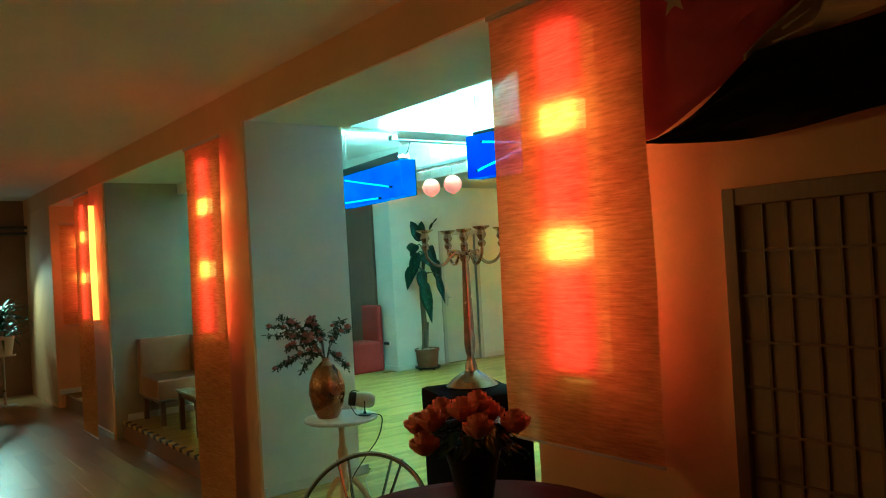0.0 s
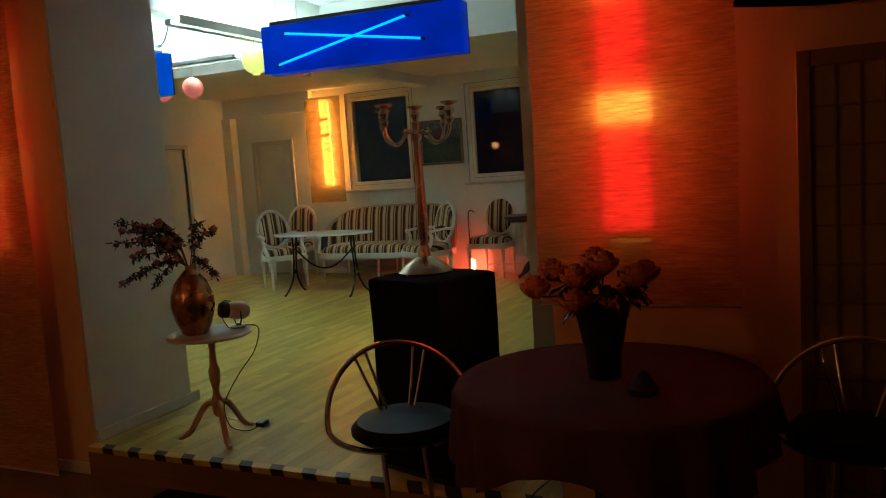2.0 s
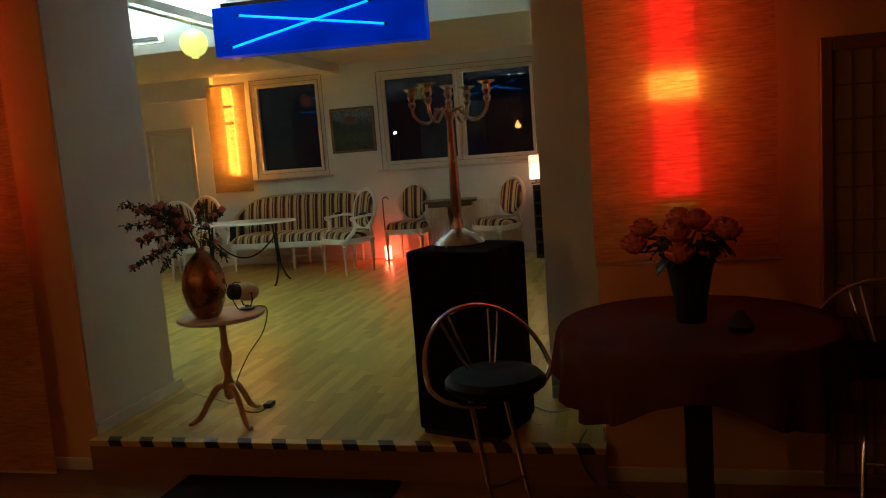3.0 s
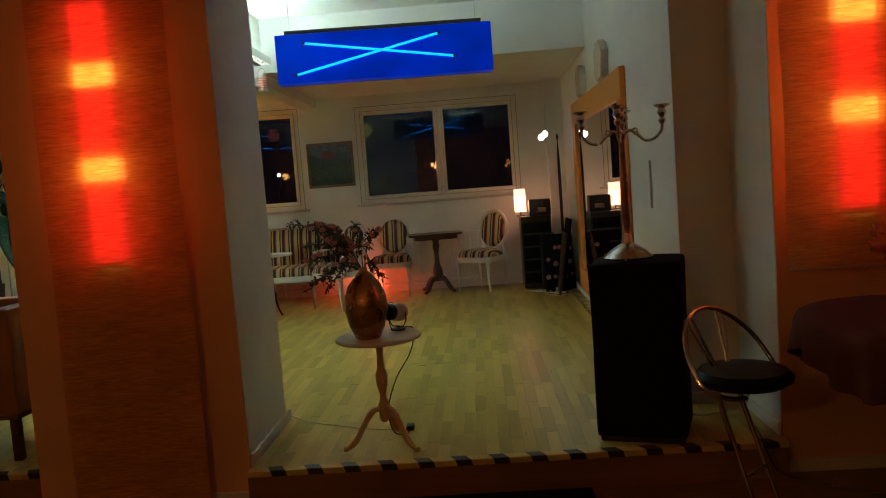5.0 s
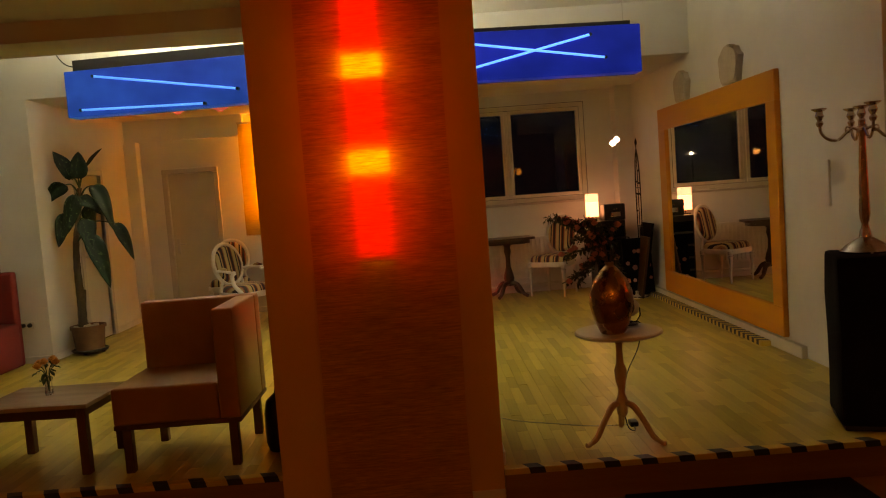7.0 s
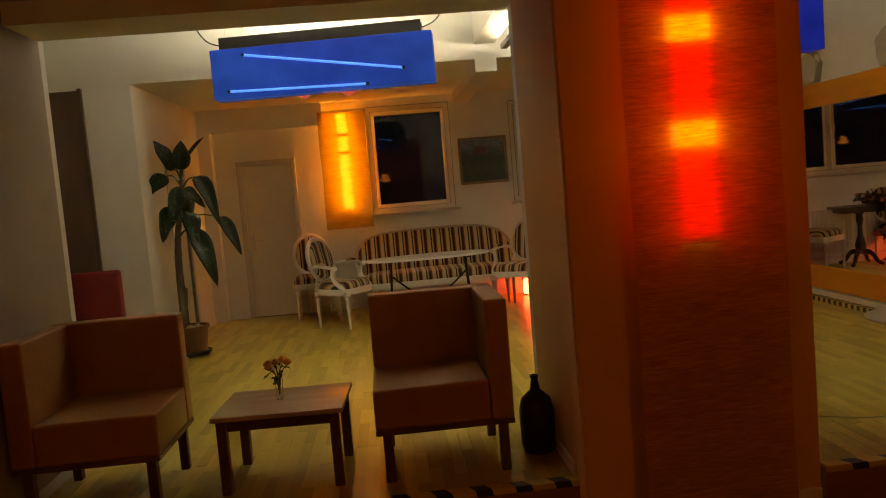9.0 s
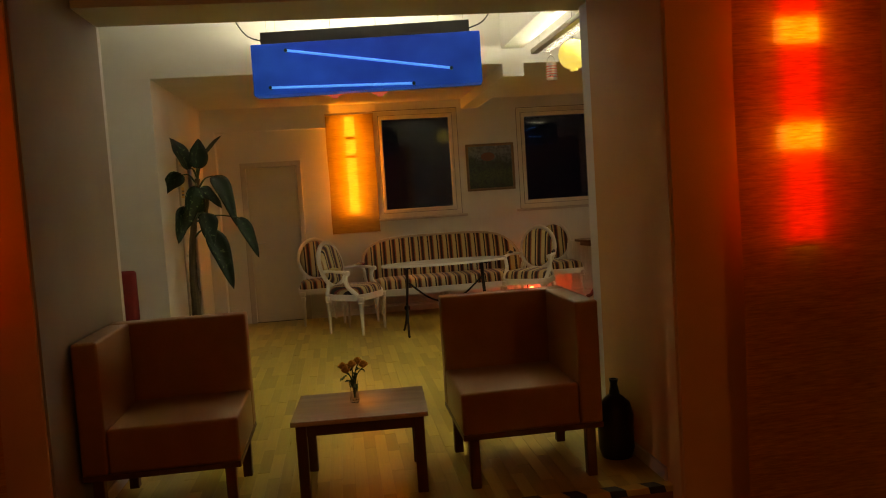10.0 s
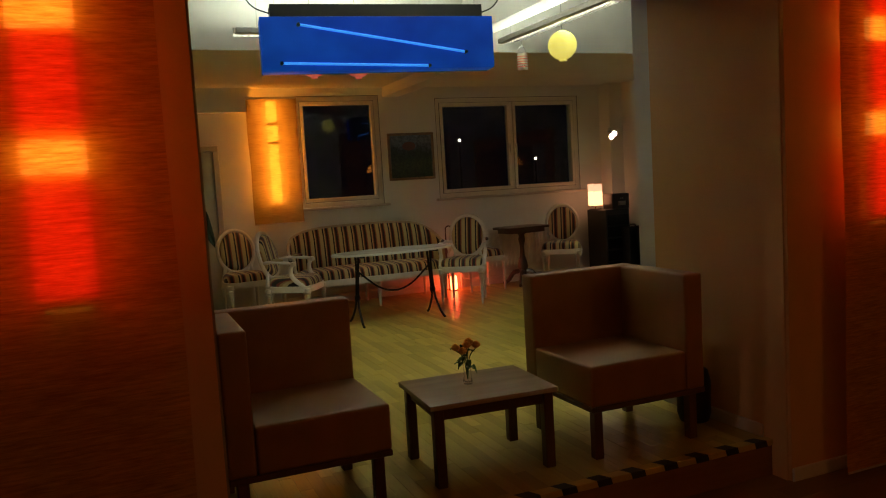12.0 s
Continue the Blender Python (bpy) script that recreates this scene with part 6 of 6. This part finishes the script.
box(bm, -0.15, -0.025, 0.0, 0.15, 0.025, 0.04, 0.006)
part("strip", bm, WHITE_LACQUER, ms)
for k in range(3):
    bm = bmesh.new()
    box(bm, -0.11 + 0.08 * k, -0.018, 0.041, -0.07 + 0.08 * k, 0.018, 0.075, 0.006)
    part("plug", bm, WHITE_LACQUER if k else BLACK_PLASTIC, ms)
rng = random.Random(17)
for k in range(4):
    a0 = rng.uniform(0, 6.28)
    bm = bmesh.new()
    tube(bm, curve_pts([(-0.1 + 0.08 * k, 0, 0.07)] + [(0.02 * k + (0.10 + 0.03 * j) * math.cos(a0 + j * 1.4), 0.05 + (0.06 + 0.02 * j) * math.sin(a0 + j * 1.4), 0.012 + 0.006 * k) for j in range(5)] + [(0.45, 0.1 + 0.04 * k, 0.012)], 6), 0.006, 6)
    part("cable", bm, WHITE_LACQUER if k != 1 else BLACK_PLASTIC, ms)
wl = thing("wall_spot", pose(8.84, 2.99, 2.05), "small silver wall spot with two lit heads", "lamp")
bm = bmesh.new()
lathe(bm, [(0, 0), (0.04, 0), (0.04, 0.015), (0, 0.02)], 16, m=pose(0.01, 0.0, 0.08, -90, 0, 0))
tube(bm, [(0.01, 0, 0.08), (-0.03, 0.07, 0.05), (-0.12, 0.07, 0.02)], 0.008, 8)
part("arm", bm, CHROME, wl)
for y, z in ((0.02, 0.02), (0.07, -0.02)):
    mm = look((-0.14, y + 0.01, z), (-1.2, y + 0.25, z - 0.12))
    bm = bmesh.new()
    lathe(bm, [(0, 0.07), (0.025, 0.06), (0.04, 0.02), (0.045, 0.0), (0.041, 0.0), (0.03, 0.03), (0, 0.04)], 16, m=mm)
    hd_ = part("head", bm, CHROME, wl)
    bm = bmesh.new()
    lathe(bm, [(0, 0.02), (0.028, 0.02), (0.028, 0.012), (0, 0.01)], 14, m=mm)
    part("bulb", bm, glow("halogen_bulb", (1.0, 0.93, 0.82), 25), hd_)

# red floor lamp by the chair, walking cane, radiators
fl2 = thing("floor_lamp", pose(8.92, 5.62, 0), "low lit red-orange floor lamp beside a chair", "lamp")
bm = bmesh.new()
lathe(bm, [(0, 0), (0.05, 0), (0.05, 0.015), (0, 0.02)], 16)
part("base", bm, BLACK_PLASTIC, fl2)
bm = bmesh.new()
lathe(bm, [(0, 0.02), (0.045, 0.022), (0.05, 0.1), (0.045, 0.2), (0.02, 0.22), (0, 0.22)], 18)
part("shade", bm, glow("red_lamp_glass", (1.0, 0.10, 0.035), 40), fl2, "glowing red-orange shade")
bm = bmesh.new()
tube(bm, curve_pts([(8.98, 5.66, 0), (8.99, 5.665, 0.4), (9.0, 5.67, 0.82), (9.0, 5.65, 0.89), (9.0, 5.61, 0.9), (9.0, 5.58, 0.87)], 5), 0.009, 8)
cn = part("walking_cane", bm, DARK_WOOD)
tagged(cn, "dark hooked walking cane leaning by the chair", "cane")


def radiator(y0, y1, z0, z1, label):
    r = thing("radiator", None, label, "radiator", group="white panel radiators")
    n = int((y1 - y0) / 0.06)
    bm = bmesh.new()
    box(bm, ROOM_X - 0.075, y0, z0, ROOM_X - 0.03, y1, z1, 0.008, 2)
    part("panel", bm, WHITE_LACQUER, r)
    for k in range(n):
        y = y0 + 0.02 + (y1 - y0 - 0.04) * (k + 0.5) / n
        bm = bmesh.new()
        box(bm, ROOM_X - 0.088, y - 0.012, z0 + 0.03, ROOM_X - 0.074, y + 0.012, z1 - 0.03, 0.004)
        part("rib", bm, WHITE_LACQUER, r)
    for y in (y0 + 0.12, y1 - 0.12):
        bm = bmesh.new()
        box(bm, ROOM_X - 0.03, y - 0.02, z0 + 0.1, ROOM_X, y + 0.02, z1 - 0.1)
        part("bracket", bm, STEEL, r)
    bm = bmesh.new()
    tube(bm, [(ROOM_X - 0.05, y0 - 0.35, 0.12), (ROOM_X - 0.05, y1 + 0.35, 0.12)], 0.011, 8)
    part("pipe", bm, WHITE_LACQUER, r)


radiator(4.0, 5.1, 0.22, 0.80, "white ribbed radiator under the wide window")
radiator(6.62, 7.55, 0.22, 0.80, "white ribbed radiator behind the settee")

# red chair and socket by the projecting corner
rc = thing("red_chair", pose(6.04, 10.36, 0, 0, 0, 180), "chair under a dark red cover beside the white corner", "chair")
bm = bmesh.new()
box(bm, -0.25, -0.24, 0.0, 0.27, 0.24, 0.47, 0.04, 3)
part("seat", bm, surface("red_cover", (0.15, 0.008, 0.008), (0.22, 0.016, 0.013), 0.85, relief=0.2), rc)
bm = bmesh.new()
box(bm, -0.30, -0.24, 0.0, -0.20, 0.24, 1.02, 0.04, 3)
part("backrest", bm, surface("red_cover_back", (0.15, 0.008, 0.008), (0.22, 0.016, 0.013), 0.85, relief=0.2), rc)
sk = thing("wall_socket", pose(NORTH_X - 0.002, 10.10, 0.42), "white double wall socket with a plug", "socket")
bm = bmesh.new()
box(bm, -0.012, -0.08, -0.04, 0.0, 0.08, 0.04, 0.004)
part("plate", bm, WHITE_LACQUER, sk)
for y in (-0.035, 0.035):
    bm = bmesh.new()
    lathe(bm, [(0, 0), (0.024, 0), (0.024, 0.02), (0.018, 0.03), (0, 0.03)], 14, m=pose(-0.012, y, 0, 0, -90, 0))
    part("plug", bm, BLACK_PLASTIC, sk)

# pendant lamps out of view over the corridor's far side
def pendant(x, y, z, globe, bright, label):
    t = thing("pendant_lamp", pose(x, y, z), label, "lamp", group="corridor pendant lamps")
    bm = bmesh.new()
    if globe:
        lathe(bm, [(0.04, 0.10)] + [(0.10 * math.sin(math.pi * k / 14), -0.10 * math.cos(math.pi * k / 14)) for k in range(12, 0, -1)] + [(0, -0.10)], 28)
    else:
        lathe(bm, [(0.05, 0.12), (0.07, 0.11), (0.12, 0.02), (0.15, -0.08), (0.146, -0.08), (0.116, 0.015), (0.067, 0.102), (0.05, 0.112)], 48, wobble=lambda a, h: 1 + 0.02 * math.sin(24 * a))
    part("shade", bm, PEND[bright][0 if globe else 1], t, "white glass globe" if globe else "yellow pleated shade")
    bm = bmesh.new()
    lathe(bm, [(0, 0.19), (0.03, 0.19), (0.05, 0.15), (0.05, 0.11), (0, 0.11)], 16)
    part("holder", bm, BLACK_PLASTIC, t)
    bm = bmesh.new()
    tube(bm, [(0, 0, 0.18), (0, 0, CORR_TOP - z)], 0.005, 6)
    part("cord", bm, BLACK_PLASTIC, t)
    if not globe:
        bm = bmesh.new()
        lathe(bm, [(0, 0.09), (0.02, 0.08), (0.045, 0.0), (0.03, -0.04), (0, -0.05)], 16)
        part("bulb", bm, PEND[bright][2], t)


PEND = {True: (glow("pendant_globe", (1.0, 0.42, 0.10), 68), glow("pendant_pleats", (1.0, 0.36, 0.05), 17), glow("pendant_bulb", (1.0, 0.45, 0.12), 50)),
        False: (glow("dimmed_globe", (1.0, 0.42, 0.11), 20), glow("dimmed_pleats", (1.0, 0.36, 0.05), 5), glow("dimmed_bulb", (1.0, 0.45, 0.12), 15))}
# 3.0 and 5.2 follow window reflections; the other three are added warm fill
for k, y in enumerate((3.0, 5.2, 7.4, 9.6, 11.8)):
    pendant(-2.4, y, 2.05 if k % 2 else 1.95, k % 2 == 1, k == 1, "white globe pendant lamp over the corridor, out of view" if k % 2 else "yellow pleated pendant lamp over the corridor, out of view")
rw = thing("recess_panel", None, "tall dark reddish-brown panel set in the white wall", "panel")
bm = bmesh.new()
box(bm, NORTH_X - 0.035, 10.36, 0.0, NORTH_X - 0.002, 11.4, 2.80, 0.004)
part("board", bm, surface("recess_wood", (0.06, 0.03, 0.018), (0.11, 0.055, 0.032), 0.5, scale=3, stretch=(1, 2, 0.3)), rw)
bm = bmesh.new()
box(bm, NORTH_X - 0.045, 10.32, 0.0, NORTH_X - 0.003, 10.358, 2.82, 0.004)
part("jamb", bm, DARK_WOOD, rw)
bm = bmesh.new()
box(bm, ROOM_X + 1, -30, -6.2, 80, 50, -6)
g = part("ground", bm, surface("night_asphalt", (0.04, 0.04, 0.042), (0.06, 0.06, 0.06), 0.9, scale=1))
tagged(g, "dark asphalt ground outside the windows", "ground", kind="structure")


LAMP_FARAWAY = glow("street_lamp_head", (1.0, 0.93, 0.75), 60)
for x_, y_, z_ in ((45, -10.7, 4.0), (45, -16.2, 2.6), (45, 16.0, 2.75)):
    sl_ = thing("street_lamp", pose(x_, y_, -6), "distant street lamp shining in the night outside", "street lamp", group="distant street lamps")
    bm = bmesh.new()
    tube(bm, [(0, 0, 0), (0, 0, z_ + 6.1)], [0.09, 0.06], 8)
    part("pole", bm, IRON, sl_)
    bm = bmesh.new()
    lathe(bm, [(0, -0.10), (0.07, -0.07), (0.09, 0.0), (0.06, 0.07), (0, 0.1)], 14, z=z_ + 6)
    part("lamp_head", bm, LAMP_FARAWAY, sl_)
lead = thing("speaker_lead", None, "pale lead trailing from the loudspeaker to the wall", "cable")
bm = bmesh.new()
tube(bm, curve_pts([(2.62, 3.0, 0.03), (2.70, 2.86, 0.012), (2.60, 2.74, 0.01), (2.66, 2.6, 0.012), (2.62, 2.47, 0.05), (2.60, 2.445, 0.22)], 6), 0.006, 6)
part("lead", bm, WHITE_LACQUER, lead)
lead2 = thing("floor_lead", None, "thin dark lead dropping over the step to the corridor floor", "cable")
bm = bmesh.new()
tube(bm, curve_pts([(2.30, 2.52, 0.02), (2.12, 2.55, 0.012), (2.07, 2.54, -0.05), (2.06, 2.48, -0.15), (1.98, 2.30, CORR_Z + 0.006), (1.80, 2.0, CORR_Z + 0.006), (1.62, 1.5, CORR_Z + 0.006)], 6), 0.004, 6)
part("lead", bm, BLACK_PLASTIC, lead2)


# ---- floors laid board by board ----
def lay(parent_name, mat, x0, x1, y0, y1, z, width, lengths, near, along_x, seed, holes=()):
    floor_ob = bpy.data.objects[parent_name]
    rng = random.Random(seed)
    meshes, near_list, far_v, far_f = {}, [], [], []
    u0, u1, v0, v1 = (x0, x1, y0, y1) if along_x else (y0, y1, x0, x1)
    v, row = v0, 0
    while v < v1 - 1e-6:
        w = min(width, v1 - v)
        u = u0 - rng.uniform(0, lengths[-1])
        while u < u1:
            ln = rng.choice(lengths)
            a, b = max(u, u0), min(u + ln, u1)
            u += ln
            if b - a < 0.02:
                continue
            ca_, cb_ = ((a + b) / 2, v + w / 2) if along_x else (v + w / 2, (a + b) / 2)
            if any(h[0] < ca_ < h[1] and h[2] < cb_ < h[3] for h in holes):
                continue
            dz = rng.uniform(-0.0006, 0.0006)
            if near[0] < ca_ < near[1] and near[2] < cb_ < near[3] and len(near_list) < 300:
                key = (round(b - a, 3), round(w, 3))
                if key not in meshes:
                    bm = bmesh.new()
                    lx, ly = (key[0], key[1]) if along_x else (key[1], key[0])
                    box(bm, -lx / 2 + 0.0004, -ly / 2 + 0.0004, -0.012, lx / 2 - 0.0004, ly / 2 - 0.0004, 0.0)
                    meshes[key] = finish(bm, "plank", mat, 0)
                near_list.append((meshes[key], (ca_, cb_, z + dz)))
            else:
                lx, ly = (b - a, w) if along_x else (w, b - a)
                i = len(far_v)
                hx, hy = lx / 2 - 0.0004, ly / 2 - 0.0004
                far_v += [(ca_ + sx * hx, cb_ + sy * hy, z + dz + h) for h in (-0.012, 0) for sx, sy in ((-1, -1), (1, -1), (1, 1), (-1, 1))]
                far_f += [(i + 4, i + 5, i + 6, i + 7), (i, i + 1, i + 5, i + 4), (i + 1, i + 2, i + 6, i + 5), (i + 2, i + 3, i + 7, i + 6), (i + 3, i, i + 4, i + 7)]
        v += w
        row += 1
    for me, loc in near_list:
        o = new("plank", me)
        o.parent, o.location = floor_ob, loc
    me = bpy.data.meshes.new("planks")
    me.from_pydata(far_v, [], far_f)
    me.materials.append(mat)
    o = new("planks", me)
    o.parent = floor_ob
    tagged(o, kind="stuff")


lay("floor", PARQUET, WALL_X - 0.03, ROOM_X, P1_Y, PA1, 0.0, 0.07, (0.35, 0.42, 0.49, 0.56), (2.2, 3.9, 3.4, 5.6), True, 7, holes=((2.0, 2.99, PA0, PA1),))
lay("floor", PARQUET, STEP_X - 0.03, ROOM_X, PA1, 12.0, 0.0, 0.07, (0.35, 0.42, 0.49, 0.56), (0, 0, 0, 0), True, 8, holes=((NORTH_X, 9.2, NORTH_Y, 12.1),))
lay("corridor_floor", CORR_FLOOR, -3.2, STEP_X - 0.055, -4.0, 14.7, CORR_Z, 0.14, (0.9, 1.2, 1.5), (0.4, 2.1, 1.0, 9.5), False, 9)
